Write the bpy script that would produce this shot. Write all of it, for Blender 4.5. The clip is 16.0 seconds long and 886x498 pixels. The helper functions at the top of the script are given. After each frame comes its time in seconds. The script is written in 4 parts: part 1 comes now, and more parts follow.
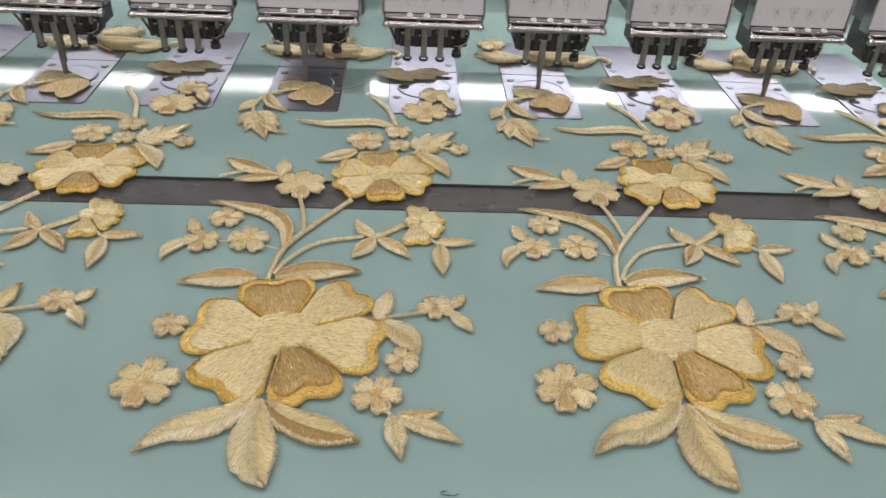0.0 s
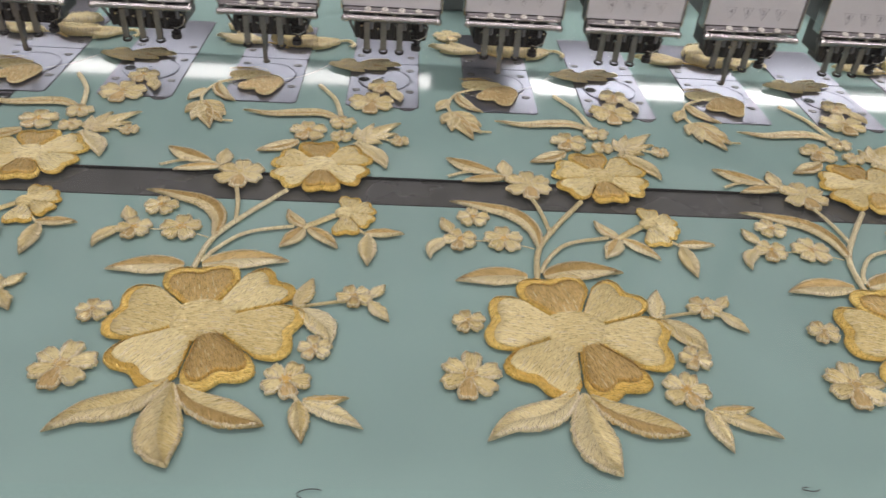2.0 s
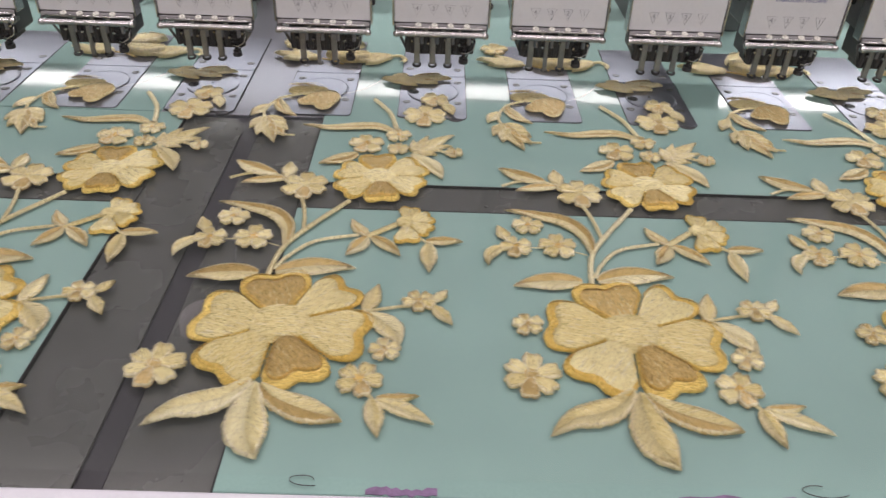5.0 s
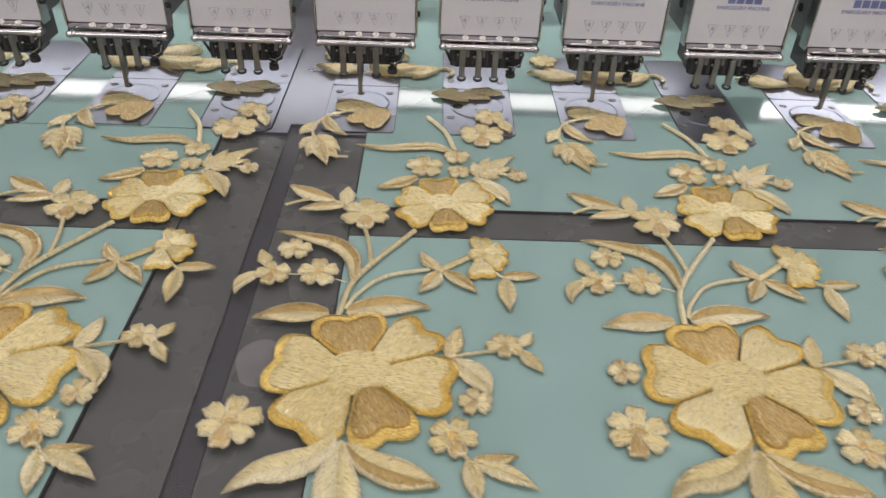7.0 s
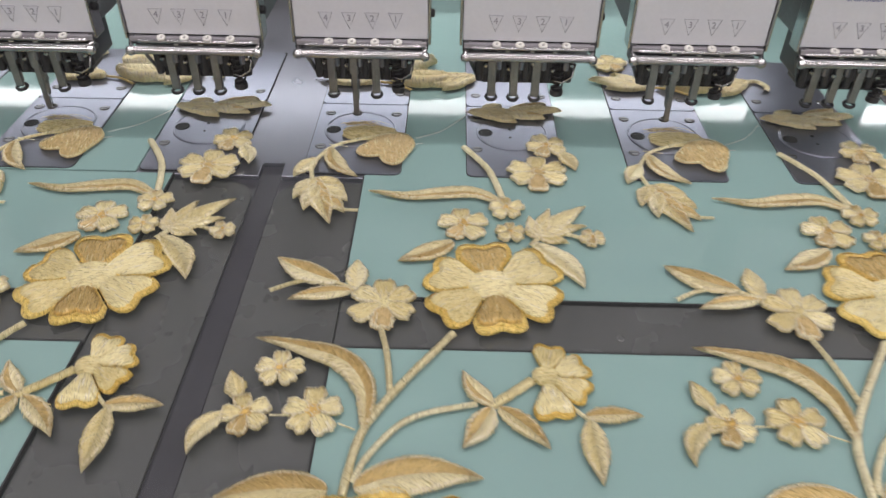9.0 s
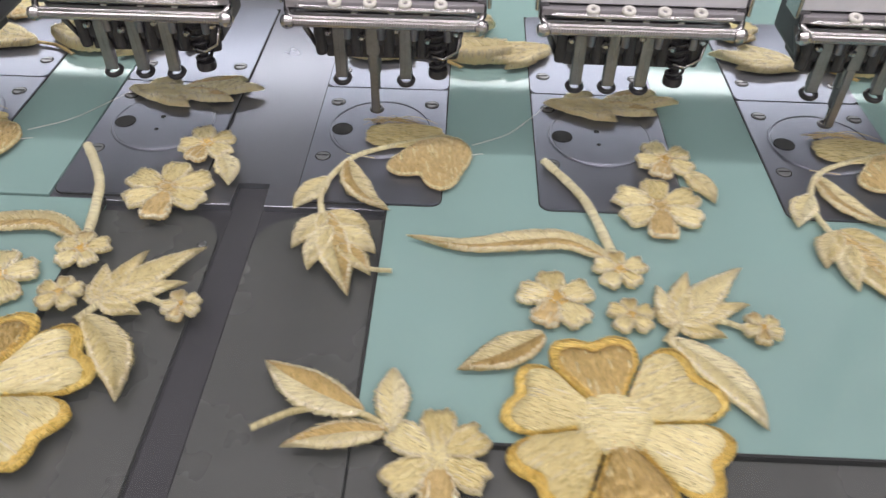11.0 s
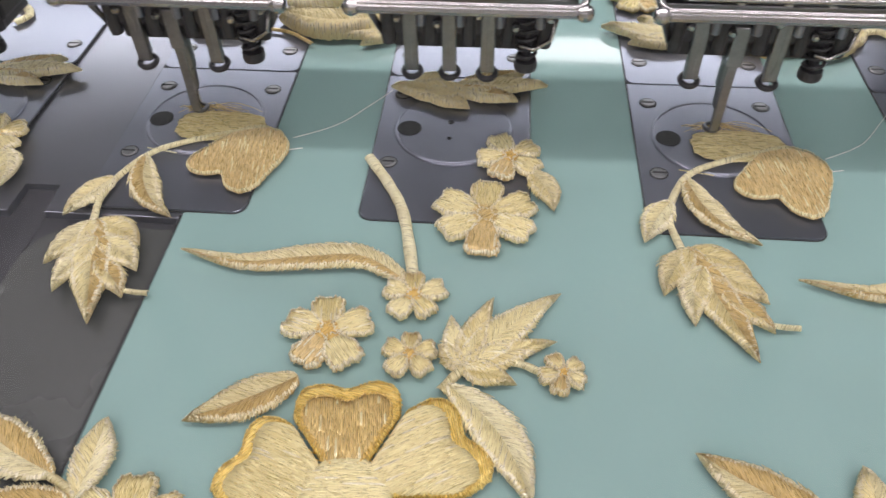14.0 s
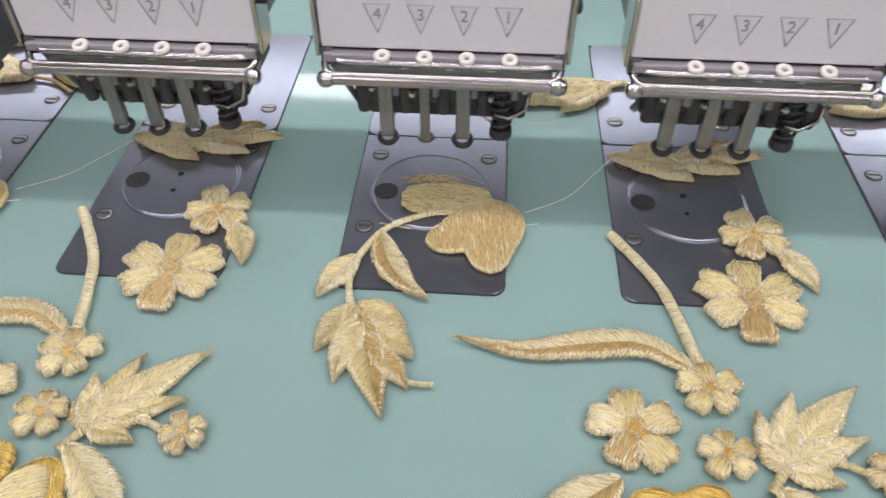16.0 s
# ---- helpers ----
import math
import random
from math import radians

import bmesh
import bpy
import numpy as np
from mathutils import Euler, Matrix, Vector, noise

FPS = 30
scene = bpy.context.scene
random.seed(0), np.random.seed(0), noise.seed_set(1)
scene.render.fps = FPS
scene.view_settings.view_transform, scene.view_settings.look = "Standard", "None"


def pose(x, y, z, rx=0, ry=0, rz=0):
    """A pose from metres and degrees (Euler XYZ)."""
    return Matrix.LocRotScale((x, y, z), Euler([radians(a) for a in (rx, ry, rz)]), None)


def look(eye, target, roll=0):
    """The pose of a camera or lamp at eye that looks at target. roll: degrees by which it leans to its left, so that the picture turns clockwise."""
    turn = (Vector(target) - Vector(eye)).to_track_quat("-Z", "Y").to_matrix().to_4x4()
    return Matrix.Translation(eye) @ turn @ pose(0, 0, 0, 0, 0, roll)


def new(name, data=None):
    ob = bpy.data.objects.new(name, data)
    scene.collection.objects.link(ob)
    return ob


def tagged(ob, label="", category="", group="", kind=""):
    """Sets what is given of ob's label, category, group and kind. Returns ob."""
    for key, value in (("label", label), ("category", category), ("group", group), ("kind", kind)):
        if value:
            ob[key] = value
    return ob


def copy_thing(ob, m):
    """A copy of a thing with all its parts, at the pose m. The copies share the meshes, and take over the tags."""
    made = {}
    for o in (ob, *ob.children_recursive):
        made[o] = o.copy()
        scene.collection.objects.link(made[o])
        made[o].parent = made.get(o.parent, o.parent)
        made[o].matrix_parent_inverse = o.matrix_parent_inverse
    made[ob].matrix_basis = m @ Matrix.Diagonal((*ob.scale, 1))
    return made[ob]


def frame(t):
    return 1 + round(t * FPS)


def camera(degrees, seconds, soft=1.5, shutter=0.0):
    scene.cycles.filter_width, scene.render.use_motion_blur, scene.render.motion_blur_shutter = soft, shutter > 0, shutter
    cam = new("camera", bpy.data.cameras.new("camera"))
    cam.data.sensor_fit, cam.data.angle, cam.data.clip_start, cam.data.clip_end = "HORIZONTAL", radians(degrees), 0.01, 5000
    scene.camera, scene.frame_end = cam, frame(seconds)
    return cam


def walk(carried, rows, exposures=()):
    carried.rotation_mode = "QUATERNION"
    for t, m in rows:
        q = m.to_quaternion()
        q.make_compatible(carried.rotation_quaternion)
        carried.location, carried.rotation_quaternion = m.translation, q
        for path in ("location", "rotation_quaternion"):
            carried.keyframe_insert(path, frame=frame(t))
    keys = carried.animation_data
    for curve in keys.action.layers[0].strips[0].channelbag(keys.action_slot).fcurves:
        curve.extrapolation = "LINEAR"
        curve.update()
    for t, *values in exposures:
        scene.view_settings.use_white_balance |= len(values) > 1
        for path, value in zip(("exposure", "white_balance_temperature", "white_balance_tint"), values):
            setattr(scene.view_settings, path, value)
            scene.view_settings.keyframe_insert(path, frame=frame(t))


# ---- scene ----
cam = camera(60.20, 16.0, soft=1.5, shutter=0.4)
walk(cam, [
    (0.0, pose(0.7911, -0.9379, 1.2392, 54.98, -2.76, -1.72)),
    (0.5, pose(0.7102, -0.9500, 1.2444, 55.14, -3.47, -2.38)),
    (1.0, pose(0.6362, -0.9512, 1.2514, 54.85, -3.53, -1.70)),
    (1.5, pose(0.5765, -0.9556, 1.2539, 54.19, -3.92, -2.17)),
    (2.0, pose(0.5164, -0.9493, 1.2612, 53.79, -3.60, -1.42)),
    (2.5, pose(0.4516, -0.9545, 1.2671, 53.17, -2.17, 0.55)),
    (3.0, pose(0.4010, -0.9537, 1.2772, 52.97, -1.82, 1.35)),
    (3.5, pose(0.3375, -0.9522, 1.2775, 53.19, -2.25, 0.32)),
    (4.0, pose(0.2685, -0.9560, 1.2748, 53.15, -2.05, -0.11)),
    (4.5, pose(0.2325, -0.9718, 1.2820, 53.99, -0.99, 0.85)),
    (5.0, pose(0.1633, -0.9856, 1.2839, 54.19, -1.85, 0.42)),
    (7.5, pose(0.0918, -0.8844, 1.2850, 53.73, -1.95, 0.11)),
    (8.0, pose(0.1230, -0.8252, 1.2906, 53.05, -0.79, 1.79)),
    (8.5, pose(0.0983, -0.7315, 1.2556, 51.22, -0.87, 1.07)),
    (9.0, pose(0.0902, -0.6461, 1.2167, 51.74, -0.77, 1.13)),
    (11.5, pose(0.0496, -0.3690, 1.1147, 46.88, -0.90, 3.01)),
    (12.0, pose(0.0582, -0.3569, 1.1085, 46.99, -0.97, 3.67)),
    (12.5, pose(0.0727, -0.3450, 1.1120, 45.96, -0.97, 3.94)),
    (13.0, pose(0.0980, -0.3315, 1.1080, 45.44, -0.72, 4.41)),
    (13.5, pose(0.1418, -0.3226, 1.1092, 44.79, 0.07, 4.59)),
    (14.0, pose(0.1846, -0.3134, 1.1023, 44.23, 0.66, 4.58)),
    (14.5, pose(0.2374, -0.2999, 1.1078, 43.62, 0.27, 4.01)),
    (15.0, pose(0.2714, -0.2969, 1.1153, 43.63, 0.21, 3.88)),
    (15.5, pose(0.3121, -0.2916, 1.1164, 44.97, 0.21, 3.84)),
    (16.0, pose(0.3557, -0.2934, 1.1220, 45.70, -0.01, 3.98)),
], exposures=[(0.0, -0.38, 6850, 14), (2.5, -0.49, 6950, 13), (3.75, -0.45, 6900, 13), (5.0, -0.32, 6900, 12.5), (7.75, -0.31, 6800, 11.5), (9.0, -0.21, 6620, 10.5), (12.5, -0.05, 6670, 11.5), (14.0, -0.03, 6600, 12), (16.0, 0.01, 6560, 13)])

TOP = 0.8        # height of the table top
PITCH = 0.165    # spacing of the machine heads
REPEAT = 0.33    # spacing of the embroidered motifs

# The frame that carries the fabric sweeps to and fro along the machine: the times at which it turns, the first at its far end.
TURNS = (-0.36, 0.13, 0.62, 1.1, 1.57, 2.04, 2.51, 2.99, 3.47, 3.94, 4.40, 4.88, 5.4, 5.87, 6.34, 6.8, 7.27, 7.75, 8.2, 8.63, 9.13, 9.6, 10.08, 10.56, 11.04, 11.55, 12.08, 12.6, 13.12, 13.6, 14.1, 14.6, 15.1, 15.6, 16.1)
# Seconds, shift along and across the machine, as held at those times.
SHIFTS = (
    (0, -0.009, -0.0022), (0.5, 0.0125, -0.0001), (1, -0.0129, 0.0013), (1.5, 0.0213, 0.0017),
    (2, -0.0233, 0.0018), (2.5, 0.0275, 0.0045), (3, -0.0261, -0.0004), (3.5, 0.0277, 0.0004),
    (4, -0.0159, -0.0006), (4.5, 0.0241, 0.0004), (5, -0.019, -0.0029), (7.5, 0, -0.0082),
    (8, 0.0019, -0.002), (8.5, -0.0091, 0.0002), (9, 0.0124, -0), (11.5, -0.0254, -0.0001),
    (12, 0.018, 0.0031), (12.5, -0.0177, -0.0005), (13, 0.0131, 0.0018), (13.5, -0.016, -0.0015),
    (14, 0.0148, 0.0007), (14.5, -0.0167, -0.0004), (15, 0.0145, 0.0033), (15.5, -0.0172, -0.0006),
    (16, 0.0123, 0.0007),
)


def sweep(t):
    """Where the sweep alone carries the fabric: an even run from turn to turn, rounded at the ends."""
    i = max(k for k in range(len(TURNS) - 1) if TURNS[k] <= t)
    f = (t - TURNS[i]) / (TURNS[i + 1] - TURNS[i])
    even, round_off = 1 - 2 * f, math.cos(math.pi * f)
    return 0.026 * (0.55 * even + 0.45 * round_off) * (1 if i % 2 == 0 else -1)


def fabric_rows():
    """The sweep, corrected smoothly to the held shifts."""
    known = [t for t, _, _ in SHIFTS]
    times = sorted(set(round(0.1 * i, 2) for i in range(161)) | {t for t in TURNS if 0 < t < 16})
    off = np.interp(times, known, [x - sweep(t) for t, x, _ in SHIFTS])
    across = np.interp(times, known, [y for _, _, y in SHIFTS])
    return [(float(t), sweep(t) + float(o), float(y)) for t, o, y in zip(times, off, across)]


# ---- world and light ----
world = bpy.data.worlds.new("workshop_air")
scene.world = world
world.use_nodes = True
world.node_tree.nodes["Background"].inputs["Color"].default_value = (0.75, 0.82, 0.9, 1)
world.node_tree.nodes["Background"].inputs["Strength"].default_value = 0.05


def area_lamp(name, x, y, z, sx, sy, watts, colour, target=None):
    data = bpy.data.lights.new(name, "AREA")
    data.shape, data.size, data.size_y, data.energy, data.color = "RECTANGLE", sx, sy, watts, colour
    ob = new(name, data)
    ob.matrix_world = look((x, y, z), target or (x, y + 0.001, z - 1))
    return ob


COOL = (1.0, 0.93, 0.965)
# unseen rows; 0.85 and -5.2 are added to brighten leaves behind and under heads
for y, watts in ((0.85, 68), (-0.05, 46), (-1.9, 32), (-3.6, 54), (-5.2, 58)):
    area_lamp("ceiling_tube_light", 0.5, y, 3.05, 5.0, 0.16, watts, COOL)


# ---- materials ----
def material(name, colour, rough=0.5, metal=0.0, vary=0.12, scale=30.0, fine=400.0, bump=0.0, spec=0.5):
    m = bpy.data.materials.new(name)
    m.use_nodes = True
    nt = m.node_tree
    b = nt.nodes["Principled BSDF"]
    b.inputs["Roughness"].default_value, b.inputs["Metallic"].default_value = rough, metal
    b.inputs["Specular IOR Level"].default_value = spec
    co = nt.nodes.new("ShaderNodeTexCoord")
    n1, n2 = nt.nodes.new("ShaderNodeTexNoise"), nt.nodes.new("ShaderNodeTexNoise")
    n1.inputs["Scale"].default_value, n2.inputs["Scale"].default_value = scale, fine
    n1.inputs["Detail"].default_value = 4.0
    for n in (n1, n2):
        nt.links.new(co.outputs["Object"], n.inputs["Vector"])
    add = nt.nodes.new("ShaderNodeMath")
    add.operation = "MULTIPLY_ADD"
    add.inputs[1].default_value = 0.5
    nt.links.new(n2.outputs["Fac"], add.inputs[0])
    nt.links.new(n1.outputs["Fac"], add.inputs[2])
    ramp = nt.nodes.new("ShaderNodeValToRGB")
    ramp.color_ramp.elements[0].position, ramp.color_ramp.elements[1].position = 0.45, 1.05
    ramp.color_ramp.elements[0].color = (*[c * (1 - vary) for c in colour], 1)
    ramp.color_ramp.elements[1].color = (*[min(1, c * (1 + vary)) for c in colour], 1)
    nt.links.new(add.outputs[0], ramp.inputs["Fac"])
    nt.links.new(ramp.outputs["Color"], b.inputs["Base Color"])
    rr = nt.nodes.new("ShaderNodeMapRange")
    rr.inputs["To Min"].default_value, rr.inputs["To Max"].default_value = rough * 0.8, min(1, rough * 1.2)
    nt.links.new(n1.outputs["Fac"], rr.inputs["Value"])
    nt.links.new(rr.outputs[0], b.inputs["Roughness"])
    if bump:
        bp = nt.nodes.new("ShaderNodeBump")
        bp.inputs["Strength"].default_value, bp.inputs["Distance"].default_value = bump, 0.0005
        nt.links.new(n2.outputs["Fac"], bp.inputs["Height"])
        nt.links.new(bp.outputs[0], b.inputs["Normal"])
    return m


def thread_material(name, dark, light, gloss=0.45, lustre=0.34):
    """Lustrous rayon thread: strands run along u of the map called thread, with an anisotropic sheen."""
    m = bpy.data.materials.new(name)
    m.use_nodes = True
    nt = m.node_tree
    b = nt.nodes["Principled BSDF"]
    uv = nt.nodes.new("ShaderNodeUVMap")
    uv.uv_map = "thread"
    info = nt.nodes.new("ShaderNodeObjectInfo")
    mp = nt.nodes.new("ShaderNodeMapping")
    mp.inputs["Scale"].default_value = (130, 2300, 1)
    nt.links.new(uv.outputs[0], mp.inputs["Vector"])
    n1, n2, n3 = (nt.nodes.new("ShaderNodeTexNoise") for _ in range(3))
    n1.inputs["Scale"].default_value, n1.inputs["Detail"].default_value = 1.0, 3.0
    nt.links.new(mp.outputs[0], n1.inputs["Vector"])
    mp2 = nt.nodes.new("ShaderNodeMapping")
    mp2.inputs["Scale"].default_value = (150, 620, 1)
    nt.links.new(uv.outputs[0], mp2.inputs["Vector"])
    n2.inputs["Scale"].default_value, n2.inputs["Detail"].default_value = 1.0, 2.0
    nt.links.new(mp2.outputs[0], n2.inputs["Vector"])
    n3.inputs["Scale"].default_value, n3.inputs["Detail"].default_value = 90.0, 3.0
    nt.links.new(uv.outputs[0], n3.inputs["Vector"])
    s1 = nt.nodes.new("ShaderNodeMath")
    s1.operation = "MULTIPLY_ADD"
    s1.inputs[1].default_value = 0.6
    nt.links.new(n2.outputs["Fac"], s1.inputs[0])
    nt.links.new(n1.outputs["Fac"], s1.inputs[2])
    s2 = nt.nodes.new("ShaderNodeMath")
    s2.operation = "MULTIPLY_ADD"
    s2.inputs[1].default_value = 0.6
    nt.links.new(n3.outputs["Fac"], s2.inputs[0])
    nt.links.new(s1.outputs[0], s2.inputs[2])
    s3 = nt.nodes.new("ShaderNodeMath")
    s3.operation = "MULTIPLY_ADD"
    s3.inputs[1].default_value = 0.25
    nt.links.new(info.outputs["Random"], s3.inputs[0])
    nt.links.new(s2.outputs[0], s3.inputs[2])
    ramp = nt.nodes.new("ShaderNodeMapRange")
    ramp.inputs["From Min"].default_value, ramp.inputs["From Max"].default_value = 1.02, 1.48
    nt.links.new(s3.outputs[0], ramp.inputs["Value"])
    mix = nt.nodes.new("ShaderNodeMix")
    mix.data_type = "RGBA"
    mix.inputs[6].default_value, mix.inputs[7].default_value = (*dark, 1), (*light, 1)
    nt.links.new(ramp.outputs[0], mix.inputs[0])
    nt.links.new(mix.outputs[2], b.inputs["Base Color"])
    rv = nt.nodes.new("ShaderNodeMapRange")
    rv.inputs["From Min"].default_value, rv.inputs["From Max"].default_value = 0.35, 0.65
    rv.inputs["To Min"].default_value, rv.inputs["To Max"].default_value = gloss * 0.5, gloss * 1.3
    nt.links.new(n1.outputs["Fac"], rv.inputs["Value"])
    nt.links.new(rv.outputs[0], b.inputs["Roughness"])
    b.inputs["Anisotropic"].default_value = 0.8
    b.inputs["Anisotropic Rotation"].default_value = 0.25   # glossy along the strand, spread across it
    tan = nt.nodes.new("ShaderNodeTangent")
    tan.direction_type, tan.uv_map = "UV_MAP", "thread"
    nt.links.new(tan.outputs[0], b.inputs["Tangent"])
    b.inputs["Specular IOR Level"].default_value = 1.0
    b.inputs["IOR"].default_value = 1.55
    b.inputs["Sheen Weight"].default_value, b.inputs["Sheen Roughness"].default_value = 0.45, 0.35
    b.inputs["Sheen Tint"].default_value = (1.0, 0.93, 0.75, 1)
    b.inputs["Metallic"].default_value = lustre
    bp = nt.nodes.new("ShaderNodeBump")
    bp.inputs["Strength"].default_value, bp.inputs["Distance"].default_value = 1.0, 0.0014
    nt.links.new(s1.outputs[0], bp.inputs["Height"])
    nt.links.new(bp.outputs[0], b.inputs["Normal"])
    return m


GREEN = material("sage_green_laminate", (0.268, 0.424, 0.397), 0.07, 0, 0.07, 9, 350, 0.015, 0.34)
GREY = material("grey_painted_steel", (0.074, 0.078, 0.075), 0.27, 0, 0.14, 14, 300, 0.03, 0.75)
GROOVE = material("dark_groove_paint", (0.035, 0.034, 0.042), 0.45, 0, 0.15, 20, 200)
STEEL = material("brushed_steel_bed", (0.245, 0.25, 0.295), 0.3, 0.9, 0.08, 12, 500, 0.05)
PLATE = material("polished_needle_plate", (0.255, 0.268, 0.33), 0.3, 0.94, 0.08, 20, 600, 0.04)
CHROME = material("chrome_rod", (0.46, 0.455, 0.46), 0.22, 1.0, 0.05, 40, 500)
FOOT = material("grey_steel_foot", (0.27, 0.27, 0.28), 0.36, 1.0, 0.15, 80, 500)
RAILGREY = material("grey_enamel_rail", (0.34, 0.33, 0.35), 0.4, 0.2, 0.1, 30, 300)
DARKSTEEL = material("dark_oiled_steel", (0.2, 0.2, 0.21), 0.35, 1.0, 0.2, 60, 500)
BLACK = material("black_cast_housing", (0.036, 0.036, 0.04), 0.42, 0, 0.3, 60, 400, 0.2)
WHITE = material("white_enamel_cover", (0.745, 0.75, 0.805), 0.35, 0, 0.04, 10, 300)
SIDE = material("grey_cast_side", (0.21, 0.22, 0.225), 0.45, 0.3, 0.25, 25, 300, 0.1)
NYLON = material("white_nylon_guide", (0.82, 0.81, 0.76), 0.4, 0, 0.05, 50, 400)
INK = material("grey_blue_ink", (0.33, 0.33, 0.39), 0.5, 0, 0.1)
BLUEINK = material("blue_print", (0.17, 0.2, 0.42), 0.5, 0, 0.1)
HOLE = material("dark_hole", (0.012, 0.012, 0.014), 0.7, 0, 0.1)
RAIL = material("white_front_rail", (0.7, 0.7, 0.78), 0.4, 0, 0.06, 20, 300)
PURPLE = material("purple_tape", (0.2, 0.125, 0.24), 0.6, 0, 0.35, 60, 400)
CONCRETE = material("grey_floor_paint", (0.25, 0.26, 0.26), 0.5, 0, 0.15, 3, 60)
PLASTER = material("white_plaster", (0.7, 0.7, 0.68), 0.8, 0, 0.06, 4, 90)

PALE = thread_material("pale_straw_thread", (0.71, 0.585, 0.23), (1.0, 0.925, 0.55), 0.42)
# tan also paints the duller sheen of gold petals and leaf halves
TAN = thread_material("tan_and_dull_sheen_thread", (0.49, 0.335, 0.1), (0.86, 0.665, 0.275), 0.42, 0.38)
YELLOW = thread_material("golden_yellow_thread", (0.74, 0.48, 0.07), (0.99, 0.8, 0.26), 0.36, 0.35)
STRAW = thread_material("light_straw_thread", (0.68, 0.58, 0.27), (1.0, 0.95, 0.64), 0.4)
HEART = thread_material("yellow_gold_thread", (0.62, 0.38, 0.065), (0.93, 0.68, 0.21), 0.4)
EDGE = thread_material("bright_edging_glint_thread", (0.76, 0.66, 0.4), (1.0, 0.95, 0.74), 0.38)
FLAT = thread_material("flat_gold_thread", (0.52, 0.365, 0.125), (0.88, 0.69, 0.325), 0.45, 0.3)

# cream brightened in its colour, for light missing under and behind the heads
LIT_CREAM = thread_material("lit_cream_thread", (0.82, 0.69, 0.34), (1.0, 0.94, 0.58), 0.5, 0.08)


def lamp_material(name, strength):
    m = bpy.data.materials.new(name)
    m.use_nodes = True
    b = m.node_tree.nodes["Principled BSDF"]
    b.inputs["Emission Color"].default_value, b.inputs["Emission Strength"].default_value = (0.95, 0.97, 1, 1), strength
    return m


# the length right of the column glows brighter, for stronger light on that side
GLOW_DIM, GLOW_BRIGHT = lamp_material("dim_light_strip_diffuser", 11.0), lamp_material("light_strip_diffuser", 19.0)

net = bpy.data.materials.new("sheer_netting")
net.use_nodes = True
_nt = net.node_tree
_tr, _mx = _nt.nodes.new("ShaderNodeBsdfTransparent"), _nt.nodes.new("ShaderNodeMixShader")
_nt.nodes["Principled BSDF"].inputs["Base Color"].default_value = (0.5, 0.56, 0.54, 1)
_mx.inputs[0].default_value = 0.04
_nt.links.new(_tr.outputs[0], _mx.inputs[1])
_nt.links.new(_nt.nodes["Principled BSDF"].outputs[0], _mx.inputs[2])
_nt.links.new(_mx.outputs[0], _nt.nodes["Material Output"].inputs["Surface"])


# ---- mesh helpers ----
def part(name, data, mats, parent=None, label="", at=(0, 0, 0)):
    """One mesh object out of a bmesh or a mesh, under a thing or a part."""
    if isinstance(data, bmesh.types.BMesh):
        me = bpy.data.meshes.new(name)
        data.to_mesh(me)
        data.free()
    else:
        me = data
    if not me.materials:
        for m in mats if isinstance(mats, (list, tuple)) else [mats]:
            me.materials.append(m)
    ob = new(name, me)
    ob.location = at
    if parent:
        ob.parent = parent
    if label:
        tagged(ob, label)
    return ob


def thing(name, at=(0, 0, 0)):
    ob = new(name)
    ob.location = at
    ob.empty_display_size = 0.02
    return ob


def box(x0, x1, y0, y1, z0, z1, bevel=0.0, bm=None, segments=2):
    own = bm is None
    b = bmesh.new()
    bmesh.ops.create_cube(b, size=1, matrix=Matrix.Translation(((x0 + x1) / 2, (y0 + y1) / 2, (z0 + z1) / 2)) @ Matrix.Diagonal((x1 - x0, y1 - y0, z1 - z0, 1)))
    if bevel:
        bmesh.ops.bevel(b, geom=b.edges[:], offset=bevel, segments=segments, affect="EDGES", profile=0.5)
    if own:
        return b
    me = bpy.data.meshes.new("tmp")
    b.to_mesh(me)
    b.free()
    bm.from_mesh(me)
    bpy.data.meshes.remove(me)
    return bm


def prism(outline, z0, z1, bm=None, bevel=0.0):
    """A flat slab over an outline of points in the plane."""
    b = bm if bm is not None else bmesh.new()
    lo = [b.verts.new((x, y, z0)) for x, y in outline]
    hi = [b.verts.new((x, y, z1)) for x, y in outline]
    n = len(outline)
    top = b.faces.new(hi)
    b.faces.new(lo[::-1])
    for i in range(n):
        b.faces.new((lo[i], lo[(i + 1) % n], hi[(i + 1) % n], hi[i]))
    if bevel:
        bmesh.ops.bevel(b, geom=list(top.edges), offset=bevel, segments=2, affect="EDGES", profile=0.5)
    return b


def turned(profile, steps=16, bm=None, at=(0, 0, 0), axis="Z"):
    """A body of revolution: profile of (radius, height)."""
    b = bm if bm is not None else bmesh.new()
    rings = []
    for r, h in profile:
        ring = []
        for i in range(steps):
            a = 2 * math.pi * i / steps
            p = (r * math.cos(a), r * math.sin(a), h)
            if axis == "Y":
                p = (p[0], -h, p[1])
            elif axis == "X":
                p = (h, p[0], p[1])
            ring.append(b.verts.new((p[0] + at[0], p[1] + at[1], p[2] + at[2])))
        rings.append(ring)
    for a, c in zip(rings, rings[1:]):
        for i in range(steps):
            b.faces.new((a[i], a[(i + 1) % steps], c[(i + 1) % steps], c[i]))
    b.faces.new(rings[0][::-1])
    b.faces.new(rings[-1])
    return b


